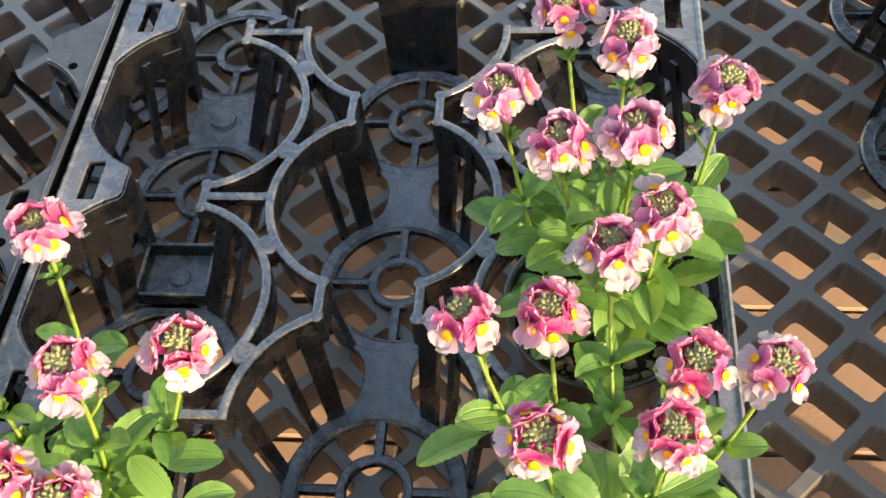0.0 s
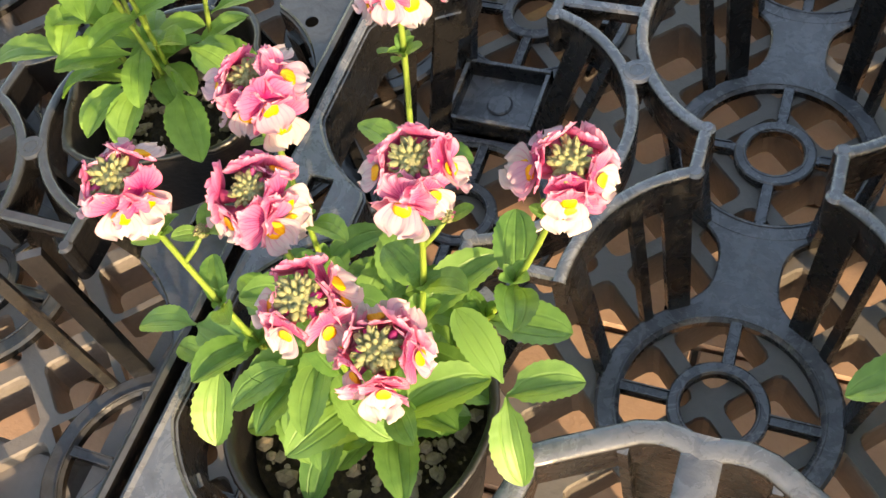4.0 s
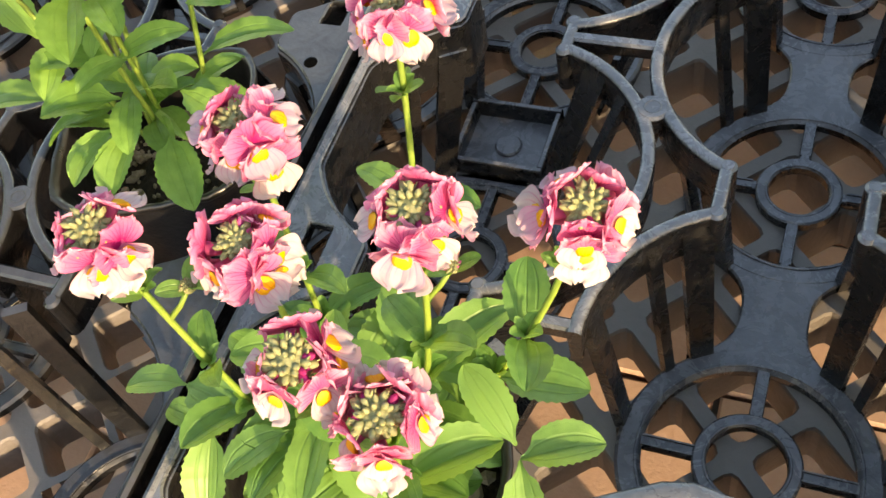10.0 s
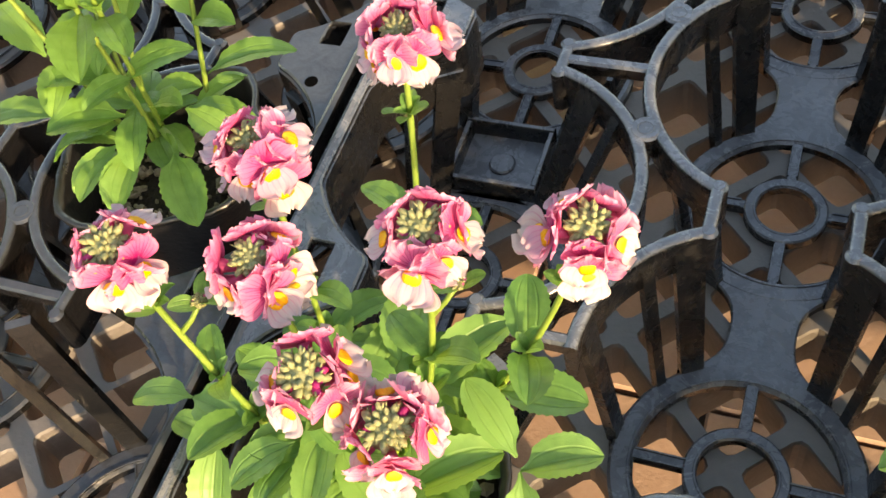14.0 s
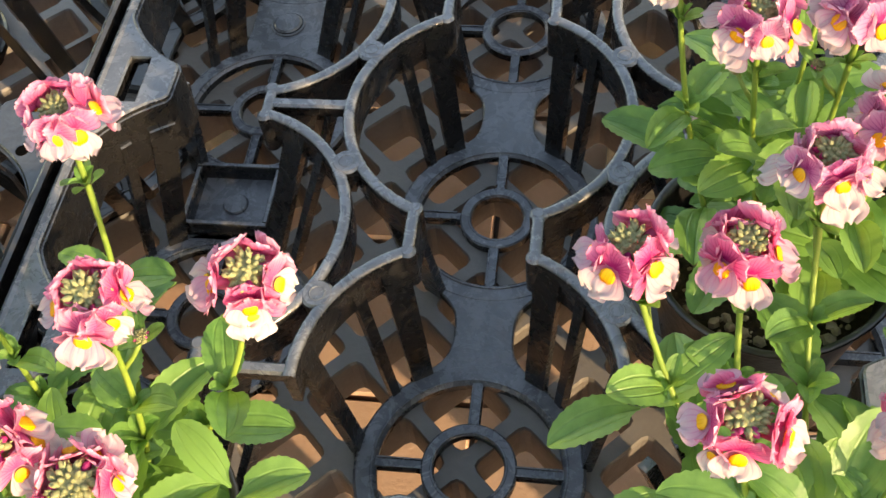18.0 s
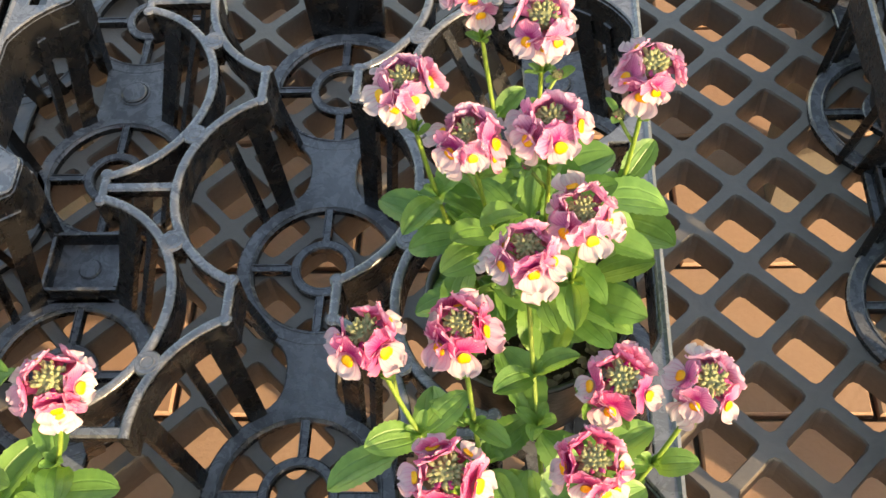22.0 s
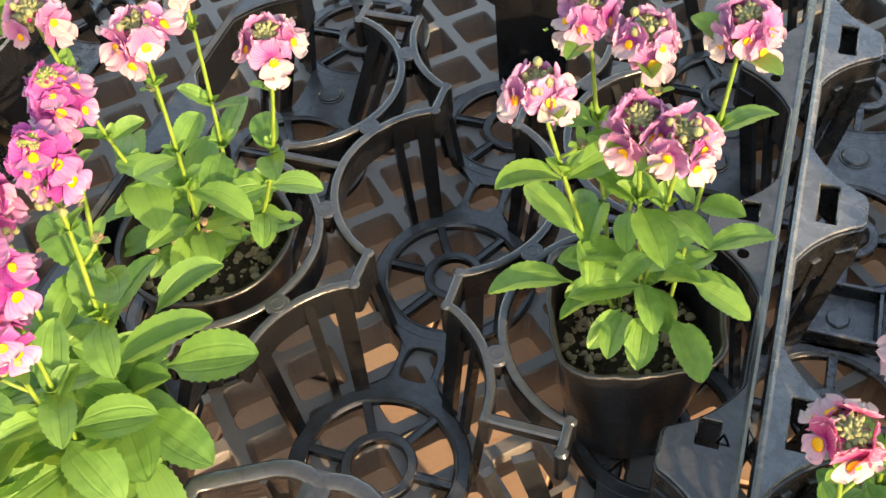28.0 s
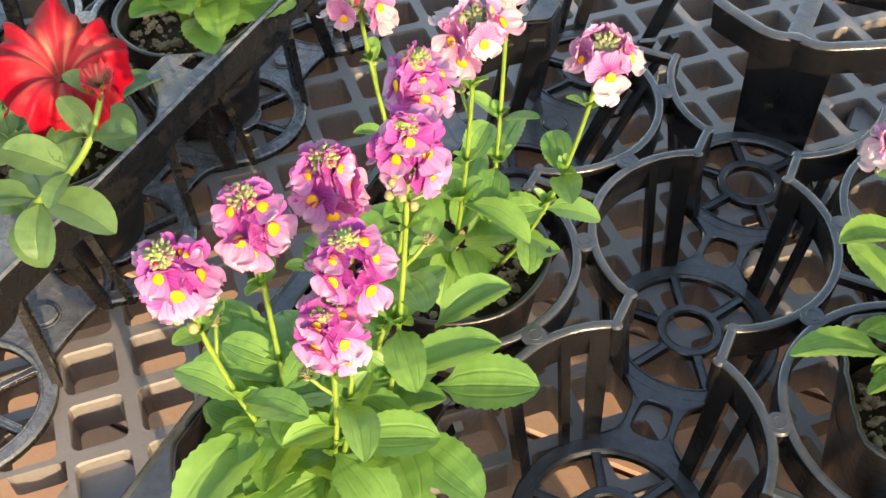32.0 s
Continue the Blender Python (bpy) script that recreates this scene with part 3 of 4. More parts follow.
def recolour(t, mat):
    """Give a whole tray another plastic, on meshes of its own."""
    own = {}
    for ob in t.children_recursive:
        me = ob.data
        if me.materials[0] == TRAY:
            if me.name not in own:
                own[me.name] = me.copy()
                own[me.name].materials[0] = mat
            ob.data = own[me.name]


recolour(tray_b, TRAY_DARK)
tray_c = tray(-6.27, -0.32, True, [], [], "black plastic nursery tray holding red petunias")
tray_d = tray(3.53, 0.3, False, [], [], "black plastic nursery tray across a gap, holding a potted plant")


# ---- plant helpers ----
rng = random.Random(7)


def tube(path, radii, sides=7):
    p = [Vector(q) for q in path]
    verts, faces = [], []
    ref = Vector((0.3, 1, 0.2)).normalized()
    for i, q in enumerate(p):
        d = (p[min(i + 1, len(p) - 1)] - p[max(i - 1, 0)]).normalized()
        a = d.cross(ref).normalized()
        b = d.cross(a)
        verts += [tuple(q + (a * cos(tau * k / sides) + b * sin(tau * k / sides)) * radii[i]) for k in range(sides)]
    for i in range(len(p) - 1):
        for k in range(sides):
            faces.append((i * sides + k, i * sides + (k + 1) % sides, (i + 1) * sides + (k + 1) % sides, (i + 1) * sides + k))
    faces += [tuple(range(sides))[::-1], tuple((len(p) - 1) * sides + k for k in range(sides))]
    return verts, faces


def leaf_mesh(length, width, droop, cup, seed, blunt=0.0, ridge=0.0025):
    """A toothed, pointed leaf along +x from its stalk, folded a little along the midrib."""
    r = random.Random(seed)
    n, w = 23, 8
    verts, uvs = [], []
    for i in range(n):
        t = i / (n - 1)
        full = max(0.0, 1 - (2 * abs(t - 0.52) / 1.0) ** 2.0) if t < 0.52 else max(0.0, 1 - ((t - 0.52) / 0.48) ** 2.2)
        hw = width / 2 * max(0.03, full ** (0.62 if t < 0.52 else 0.68 - 0.12 * blunt))
        if t < 0.14:
            hw = width * 0.05 + hw * 0.55 * t / 0.14
        tooth = 1 + (0.045 if i % 2 else -0.03) * (1 if ridge else 0.2) * (1 if 0.25 < t < 0.95 else 0)
        x = length * (t - 0.10 * droop * t * t)
        zc = length * (0.10 * sin(pi * t * 0.7) - droop * 0.42 * t * t) + 0.006 * r.uniform(-1, 1)
        for j in range(w + 1):
            s = (j / w - 0.5) * 2
            e = tooth if abs(s) > 0.9 else 1
            wob = 0.004 * sin(9 * t + 5 * s + seed)
            verts.append((x + 0.02 * abs(s) * length, hw * s * e, zc + cup * hw * (abs(s) ** 1.5) + wob - (0.012 if j == w // 2 else 0) + (ridge if j % 2 else 0)))
            uvs.append((j / w, t))
    faces = [(i * (w + 1) + j, i * (w + 1) + j + 1, (i + 1) * (w + 1) + j + 1, (i + 1) * (w + 1) + j) for i in range(n - 1) for j in range(w)]
    return verts, [f[::-1] for f in faces], uvs


LEAVES = []
for k in range(10):
    v, f, uv = leaf_mesh(1.0, 0.45 + 0.06 * (k % 3), 0.02 + 0.16 * (k % 5), 0.2 + 0.12 * (k % 4), k, 0.5)
    LEAVES.append(mesh_of("leaf", v, f, LEAF, True, uv))
YLEAVES = []
for k in range(8):
    v, f, uv = leaf_mesh(1.0, 0.42 + 0.05 * (k % 3), 0.1 + 0.16 * (k % 4), 0.25 + 0.12 * (k % 3), 40 + k, 0.4)
    YLEAVES.append(mesh_of("leaf", v, f, LEAF_FRESH, True, uv))
PLEAVES = []
for k in range(4):
    v, f, uv = leaf_mesh(1.0, 0.60, 0.2 + 0.15 * k, 0.3, 20 + k, 0.9, 0.0)
    PLEAVES.append(mesh_of("leaf", v, f, LEAF_PALE, True, uv))
BLEAVES = []
for k in range(4):
    v, f, uv = leaf_mesh(1.0, 0.54, 0.25 + 0.2 * k, 0.25, 30 + k, 0.7, 0.001)
    BLEAVES.append(mesh_of("leaf", v, f, LEAF_FRESH, True, uv))


def petal(length, width, curl, frill, seed, n=8, w=12, notch=0.0):
    """A rounded petal along +x, uv from root to edge."""
    r = random.Random(seed)
    verts, uvs = [], []
    ph = r.uniform(0, 6)
    for i in range(n + 1):
        t = i / n
        for j in range(w + 1):
            s = (j / w - 0.5) * 2
            hw = width / 2 * (0.22 + 0.78 * sin(min(1.0, t * 1.35) * pi / 2)) * (1 if t < 0.62 else sqrt(max(0.0, 1 - ((t - 0.62) / 0.40) ** 2)))
            x = length * t * (1 - 0.10 * s * s * t - notch * t * (1 - abs(s)) ** 2 + 0.04 * t * sin(11 * s + ph) + 0.022 * t * sin(23 * s))
            z = length * (curl * t * t + frill * t * t * sin(8 * s + ph) - 0.10 * s * s * t + 0.05 * sin(pi * t))
            verts.append((x, hw * s, z))
            uvs.append((j / w, t))
    faces = [(i * (w + 1) + j, (i + 1) * (w + 1) + j, (i + 1) * (w + 1) + j + 1, i * (w + 1) + j + 1) for i in range(n) for j in range(w)]
    return verts, faces, uvs


def flower_mesh(upper, seed):
    """One two-lipped bloom facing +x, lip down: four upper petals, a broad pale lip, a yellow throat and a short tube behind."""
    r = random.Random(seed)
    verts, faces, uvs, slots = [], [], [], []

    def add(piece, m, slot):
        o = len(verts)
        for q in piece[0]:
            verts.append(tuple(m @ Vector(q)))
        faces.extend(tuple(i + o for i in q) for q in piece[1])
        uvs.extend(piece[2] if len(piece) > 2 else [(0.5, 0.5)] * len(piece[0]))
        slots.extend([slot] * len(piece[1]))

    def turned(roll, tilt):
        # petal frame: +x of the petal points away from the bloom's middle, in the plane across +x
        return Matrix.Rotation(roll, 4, "X") @ Matrix.Rotation(tilt, 4, "Y")
    for a, ln, wd in ((20, 0.42, 0.42), (-20, 0.42, 0.42), (68, 0.43, 0.50), (-68, 0.43, 0.50)):
        p = petal(ln * r.uniform(0.9, 1.12), wd * r.uniform(0.92, 1.12), 0.02 + r.uniform(-0.12, 0.12), 0.025, r.random())
        add(p, turned(radians(a + r.uniform(-8, 8)), radians(-80 + r.uniform(-12, 8))), 0)
    p = petal(0.47 * r.uniform(0.85, 1.12), 0.64 * r.uniform(0.85, 1.12), -0.08 + r.uniform(-0.14, 0.12), 0.05, r.random(), 9, 16, 0.15)
    add(p, turned(pi + r.uniform(-0.12, 0.12), radians(-64)), 1)
    # throat: a swollen two-ridged palate
    tv, tf, tu = [], [], []
    for i in range(6):
        for j in range(9):
            la, lo = pi * i / 5 - pi / 2, pi * j / 8 - pi / 2
            tv.append((0.05 + 0.075 * cos(la) * cos(lo) * (1 - 0.5 * sin(la)) * (1 - 0.3 * cos(lo) ** 8), 0.135 * cos(la) * sin(lo) * (1 - 0.15 * cos(4 * lo)), -0.125 + 0.125 * sin(la)))
            tu.append((j / 8, i / 5))
    tf = [(i * 9 + j, i * 9 + j + 1, (i + 1) * 9 + j + 1, (i + 1) * 9 + j) for i in range(5) for j in range(8)]
    add((tv, tf, tu), Matrix.Scale(0.8 if upper in (PURPLE, LILAC) else 1.0, 4), 2)
    tv, tf = tube([(0.0, 0, 0), (-0.18, 0, -0.02), (-0.34, 0, -0.05)], [0.1, 0.07, 0.03], 7)
    add((tv, tf), Matrix.Identity(4), 0)
    return mesh_of("flower", verts, faces, (upper, PURPLE_LIP if upper is PURPLE else PINK_LIP if seed % 3 == 0 or (upper is LILAC and seed % 3 == 1) else LIP, THROAT), True, uvs, slots)


FLOWERS = {n: [flower_mesh(m, 17 * k + ord(n[0])) for k in range(8)] for n, m in (("rose", ROSE), ("mauve", MAUVE), ("purple", PURPLE), ("lilac", LILAC))}


def ball(r, x, y, z, stretch=1.0, n=8, m=5):
    verts = [(x + r * cos(tau * j / n) * sin(pi * i / m), y + r * sin(tau * j / n) * sin(pi * i / m), z - r * stretch * cos(pi * i / m)) for i in range(m + 1) for j in range(n)]
    return verts, [(i * n + j, i * n + (j + 1) % n, (i + 1) * n + (j + 1) % n, (i + 1) * n + j) for i in range(m) for j in range(n)]


def bud_mesh(seed):
    """A dome of unopened buds that point outward, small and tight in the middle, with a few coloured tips at the rim."""
    r = random.Random(seed)
    bits, tips = [], []
    for k in range(38):
        q = sqrt((k + 0.5) / 38)
        a, th = k * 2.4 + r.uniform(-0.2, 0.2), 1.3 * q + r.uniform(-0.08, 0.08)
        d = Vector((sin(th) * cos(a), sin(th) * sin(a), 0.8 * cos(th)))
        o = d * r.uniform(0.20, 0.29)
        ln, w = 0.085 + 0.07 * q * r.uniform(0.6, 1.3), 0.036 + 0.030 * q * r.uniform(0.7, 1.2)
        v, f = tube([o - d * 0.1, o, o + d * ln * 0.35, o + d * ln * 0.75, o + d * ln], [w * 0.6, w * 0.95, w, w * 0.68, w * 0.12], 7)
        (tips if q > 0.72 and r.random() < 0.24 else bits).append((v, f))
        for _ in range(1 if q > 0.5 else 0):
            # narrow sepals beside the bud
            e = (d + Vector((r.uniform(-0.6, 0.6), r.uniform(-0.6, 0.6), 0.1))).normalized()
            bits.append(tube([o, o + e * ln * 0.6, o + e * ln * 1.15], [0.012, 0.022, 0.003], 4))
    bits.append(ball(0.29, 0, 0, -0.02, 0.8, 10, 6))
    g, t = join(*bits), join(*tips)
    n = len(g[0])
    return mesh_of("flower_centre", g[0] + t[0], g[1] + [tuple(i + n for i in f) for f in t[1]], (BUD, ROSE), True, [(0.5, 0.2)] * (n + len(t[0])), [0] * len(g[1]) + [1] * len(t[1]))


BUDS = [bud_mesh(k) for k in range(4)]


def pod_mesh(seed):
    """Round green pods on short stalks round a stem."""
    r = random.Random(seed)
    bits = []
    for k in range(13):
        a, z = 2.4 * k, 0.75 * (k / 12 - 0.5)
        d = Vector((cos(a), sin(a), 0.35)) * r.uniform(0.34, 0.52)
        e = Vector((0, 0, z)) + d
        bits += [tube([(0, 0, z), tuple(e)], [0.035, 0.03], 5), ball(r.uniform(0.10, 0.145), *e, 1.15, 8, 6)]
    return mesh_of("seed_head", *join(*bits), BUD)


PODS = [pod_mesh(k) for k in range(3)]


def flower_head(plant, at, lean, size, kind, blooms, tall=0.0):
    """A domed head: unopened buds in the middle, blooms round them that face out and up. at: top of the stem; size: its width."""
    s = size
    base = part("flower_head", mesh_of("flower_head", *tube([(0, 0, -0.1), (0, 0, 0.0), (0, 0, s * (0.1 + tall))], [0.010, 0.011, 0.018], 7), STEM), plant)
    q = Vector((0, 0, 1)).rotation_difference(Vector(lean).normalized()).to_matrix().to_4x4()
    base.matrix_basis = Matrix.Translation(Vector(at) * U) @ q
    part("flower_centre", rng.choice(BUDS), base, "olive-green unopened buds", put(0, 0, s * (0.06 + tall * 0.8), rng.uniform(0, 360), rng.uniform(-10, 10), rng.uniform(-10, 10), s=s * rng.uniform(0.64, 0.78) * (1 - 0.3 * min(1, tall * 2))))
    n = max(5, blooms - rng.choice((1, 2)))
    rows = ((n, 0.32, 0.0, 22, 0.78), (rng.choice((2, 3)), 0.36, -0.20, 6, 0.80)) if not tall else ((3, 0.14, tall * 0.7, 44, 0.72), (4, 0.24, tall * 0.1, 22, 0.82), (4, 0.27, -tall * 0.65, 4, 0.80))
    for count, rad, z, up, big in rows:
        turn0 = rng.uniform(0, 360)
        for k in range(count):
            yaw = turn0 + 360 * k / count + rng.uniform(-15, 15)
            r = s * rad * rng.uniform(0.88, 1.14)
            m = put(r * cos(radians(yaw)), r * sin(radians(yaw)), s * (z + rng.uniform(-0.07, 0.07)), yaw, rng.uniform(-22, 22), -(up + rng.uniform(-16, 14)), s * big * rng.uniform(0.84, 1.14))
            part("flower", rng.choice(FLOWERS[kind]), base, m=m)
    return base


def bent(a, b, lift, n=9):
    """A stem's line: straight up from a first, then leaning over to b."""
    a, b = Vector(a), Vector(b)
    c = Vector((a.x + (b.x - a.x) * lift, a.y + (b.y - a.y) * lift, a.z + (b.z - a.z) * (0.6 - 0.3 * lift)))
    return [tuple(a * (1 - t) ** 2 + c * 2 * t * (1 - t) + b * t * t) for t in (i / (n - 1) for i in range(n))]


def place_leaf(plant, at, yaw, pitch, size, meshes, parent_part=None):
    me = rng.choice(meshes)
    part("leaf", me, parent_part or plant, m=put(*at, yaw, rng.uniform(-18, 18), -pitch, size))


def pot_mesh(tall):
    prof = [(0.262, 0.0), (0.27, 0.01), (0.292, 0.15), (0.33, 0.40), (0.357, 0.585), (0.362, 0.6), (0.377, 0.604), (0.38, 0.618), (0.374, 0.626), (0.358, 0.622), (0.35, 0.6), (0.335, 0.5)]
    n = 48
    verts = []
    for i, (r, z) in enumerate(prof):
        for k in range(n):
            a = tau * k / n
            wob = 1 + 0.012 * sin(3 * a + 1) * (z / 0.62) + 0.006 * sin(7 * a + z * 9)
            if tall > 0.7:
                # thin film pots are square with soft corners and a crinkled lip
                e = a - 0.35
                wob *= (0.90 + 0.17 * (z / 0.62) * sin(2 * e) ** 4 + 0.01 * sin(17 * a) * (z / 0.62) ** 3)
            verts.append((r * wob * cos(a), r * wob * sin(a), z + 0.01 * sin(2 * a + 0.6) * (z / 0.62) ** 2))
    faces = [(i * n + k, i * n + (k + 1) % n, (i + 1) * n + (k + 1) % n, (i + 1) * n + k) for i in range(len(prof) - 1) for k in range(n)]
    return [(x, y, z * tall / 0.62) for x, y, z in verts], faces + [tuple(range(n))[::-1]]


POT_MESH = {h: mesh_of("pot", *pot_mesh(h), POT) for h in (0.6, 0.74)}


def soil_mesh():
    verts, faces, n = [], [], 40
    for i in range(15):
        r = 0.335 * i / 14
        for k in range(n):
            a = tau * k / n
            z = 0.535 + 0.02 * noise.noise((r * 14 * cos(a), r * 14 * sin(a), 0.3)) + 0.012 * noise.noise((r * 40 * cos(a), r * 40 * sin(a), 4)) - 0.02 * (i / 14)
            verts.append((r * cos(a), r * sin(a), z))
    faces = [(i * n + k, (i + 1) * n + k, (i + 1) * n + (k + 1) % n, i * n + (k + 1) % n) for i in range(14) for k in range(n)]
    return verts, faces


SOIL_MESH = mesh_of("soil", *soil_mesh(), SOIL)


def grit_mesh():
    r = random.Random(5)
    bits = []
    for k in range(190):
        a, q = r.uniform(0, tau), sqrt(r.uniform(0.05, 1)) * 0.305
        v, f = ball(0.005 + 0.021 * r.random() ** 2.2, 0, 0, 0, r.uniform(0.5, 1.0), 6, 4)
        c, jx, jy = Vector((q * cos(a), q * sin(a), 0.545 + r.uniform(-0.008, 0.01))), r.uniform(0.7, 1.5), r.uniform(0.7, 1.4)
        bits.append(([tuple(c + Vector((x * jx * r.uniform(0.75, 1.2), y * jy * r.uniform(0.75, 1.2), z * r.uniform(0.8, 1.2)))) for x, y, z in v], f))
    return join(*bits)


GRIT_MESH = mesh_of("grit", *grit_mesh(), PERLITE, False)


def potted(name, label, category, x, y, group, high=0.6, wide=0.96):
    p = thing(name, label, category, (x, y, 0.004), group)
    part("pot", POT_MESH[high], p, "thin black plastic nursery pot", Matrix.Diagonal((wide, wide, 1, 1)))
    inside = wide * (0.9 if high > 0.7 else 1.0)
    part("soil", SOIL_MESH, p, "dark peat compost", put(0, 0, high - 0.65, 0, s=inside))
    tagged(part("grit", GRIT_MESH, p, "pale grit and perlite", m=put(0, 0, high - 0.65, rng.uniform(0, 360), s=inside)), kind="stuff")
    return p


def nemesia(x, y, heads, label, kinds, size=0.2, leaf=1.0, lift=0.75, blooms=7, tall=0.0, high=0.6, low=17, spread=(), nodes=(1, 3, 5, 7, 10), leaves=LEAVES):
    """heads: places of the flower heads, in plan cells; leaf: length of the leaves against the usual; low: leaves at the foot."""
    p = potted("potted_nemesia", label, "potted plant", x, y, "potted nemesias in the trays", high, 0.91 if high > 0.7 else 0.96)
    for i, h in enumerate(heads):
        hx, hy, hz = h[0] - x, h[1] - y, h[2]
        a = rng.uniform(0, tau)
        d = sqrt(hx * hx + hy * hy) + 1e-6
        base = (0.06 * cos(a) + 0.13 * hx / max(d, 0.4), 0.06 * sin(a) + 0.13 * hy / max(d, 0.4), high - 0.09)
        line = bent(base, (hx, hy, hz - 0.04), lift, 13)
        part("stem", mesh_of("stem", *tube(line, [0.0084 - 0.0012 * k / 12 for k in range(13)]), STEM), p)
        top, below = Vector(line[-1]), Vector(line[-2])
        lean = (top - below).normalized() * 0.6 + Vector((0.05, -0.25, 0.75))
        flower_head(p, line[-1], lean, h[3] if len(h) > 3 else size, kinds[i % len(kinds)], blooms, tall=tall)
        yaw0 = rng.uniform(0, 180)
        if kinds[0] in ("lilac", "purple") and i % 2 == 0:
            # seed pods left below the head by faded blooms, with small bracts
            q = line[11 if tall else 12]
            pods = part("seed_head", rng.choice(PODS), p, "small green seed head", put(*q, rng.uniform(0, 360), s=0.11))
            tagged(pods, kind="stuff")
            for w in range(4):
                place_leaf(p, Vector(q) - Vector((0, 0, 0.02)), 90 * w + rng.uniform(-25, 25), rng.uniform(15, 40), rng.uniform(0.06, 0.10), leaves, pods)
        for k, t in enumerate(nodes):
            q = Vector(line[t])
            ln = (0.20, 0.22, 0.24, 0.17, 0.07)[k] * rng.uniform(0.8, 1.2) * leaf
            for s in (0, 180):
                yaw = yaw0 + 90 * k + s + rng.uniform(-15, 15)
                place_leaf(p, q, yaw, (10, 12, 8, 22, 42)[k] + rng.uniform(-14, 14), ln, leaves)
                if k > 1:
                    # a tuft of young leaves in the axil
                    for e in (-38, 38):
                        place_leaf(p, q + Vector((0, 0, 0.01)), yaw + e + rng.uniform(-12, 12), 50 + rng.uniform(-10, 16), max(0.05, ln * rng.uniform(0.26, 0.46)), leaves)
        if i % 2 == 0:
            # a short side shoot with its own small buds and bracts
            a = radians(yaw0 + rng.uniform(-40, 40))
            q = Vector(line[9])
            e = q + Vector((0.07 * cos(a), 0.07 * sin(a), 0.07))
            shoot = part("side_shoot", mesh_of("side_shoot", *tube([q, (q + e) / 2 + Vector((0, 0, -0.008)), e], [0.007, 0.006, 0.006], 6), STEM), p)
            part("side_bud", rng.choice(BUDS), shoot, m=put(*e, rng.uniform(0, 360), s=0.055))
            for w in range(3):
                place_leaf(p, e - Vector((0, 0, 0.012)), 120 * w + rng.uniform(-25, 25), 35, rng.uniform(0.05, 0.08), leaves, shoot)
    for lx, ly, lz, yaw, pitch, ln in spread:
        place_leaf(p, (lx - x, ly - y, lz), yaw, pitch, ln, leaves)
    for k in range(low):
        a = 360 * k / low + rng.uniform(-20, 20)
        r = rng.uniform(0.02, 0.11 + 0.002 * low)
        place_leaf(p, (r * cos(radians(a)), r * sin(radians(a)), high - 0.02 + rng.uniform(0.02, 0.16 + 0.009 * low)), a, rng.uniform(-20, 36), rng.uniform(0.16, 0.26) * leaf, leaves)
    return p


HEADS = {
    "a": [(-0.803, -0.897, 1.56), (-1.021, -1.196, 1.51), (-1.192, -1.494, 1.51), (-0.917, -1.439, 1.48), (-0.613, -1.325, 1.51), (-0.345, -1.200, 1.43), (-0.748, -1.619, 1.43), (-0.593, -1.649, 1.36)],
    "g": [(0.432, -1.030, 1.35), (0.677, -0.987, 1.32), (0.855, -0.783, 1.37), (0.654, -1.401, 1.34), (1.093, -1.133, 1.29), (1.319, -1.132, 1.28), (1.011, -1.361, 1.31)],
    "h": [(0.701, -0.493, 1.51), (0.518, -0.358, 1.58), (0.928, -0.475, 1.54), (1.014, -0.678, 1.40), (1.206, -0.322, 1.58), (0.715, -0.027, 1.64), (0.913, -0.166, 1.62)],
    "v": [(-3.621, -1.995, 1.82), (-3.550, -1.784, 1.83), (-3.435, -1.610, 1.85), (-3.339, -1.308, 1.96), (-3.263, -1.512, 1.94), (-3.261, -1.814, 1.85), (-3.286, -1.889, 1.68)],
    "u": [(-3.402, -0.830, 1.79), (-3.437, -0.501, 1.79), (-3.798, -0.822, 1.77), (-3.059, -0.663, 1.69)],
    "w": [(-2.172, -0.683, 1.70), (-2.092, -0.367, 1.75), (-1.904, -0.408, 1.73), (-1.627, -0.344, 1.78), (-1.725, -0.744, 1.66), (-1.861, -0.706, 1.65)],
}

# ---- plants ----
nemesia(-COL, -1.5, HEADS["a"], "rose and white nemesia with eight domed heads, in a black pot", ["rose"], 0.185, 0.95, low=22,
        spread=((-0.45, -1.47, 0.82, -65, -28, 0.22), (-0.45, -1.47, 0.82, 25, 6, 0.19), (-0.46, -1.45, 0.84, 140, 18, 0.21), (-1.25, -1.5, 0.85, 190, 4, 0.17), (-1.25, -1.5, 0.85, -12, 10, 0.19), (-1.18, -1.56, 0.78, -80, -30, 0.21), (-1.18, -1.56, 0.78, 170, 0, 0.15)))
nemesia(COL, -1.5, HEADS["g"], "rose and cream nemesia with domed heads, in a black pot", ["rose", "rose", "mauve"], 0.185, 1.0, low=30,
        spread=((0.49, -1.17, 0.85, 204, 4, 0.25), (0.49, -1.17, 0.85, 24, 14, 0.2), (0.56, -1.35, 0.8, 215, -8, 0.22), (1.2, -1.4, 0.85, -25, -10, 0.22)))
nemesia(COL, -0.5, HEADS["h"], "pale mauve nemesia with tall stems, in a black pot", ["mauve"], 0.185, 1.05, low=44)
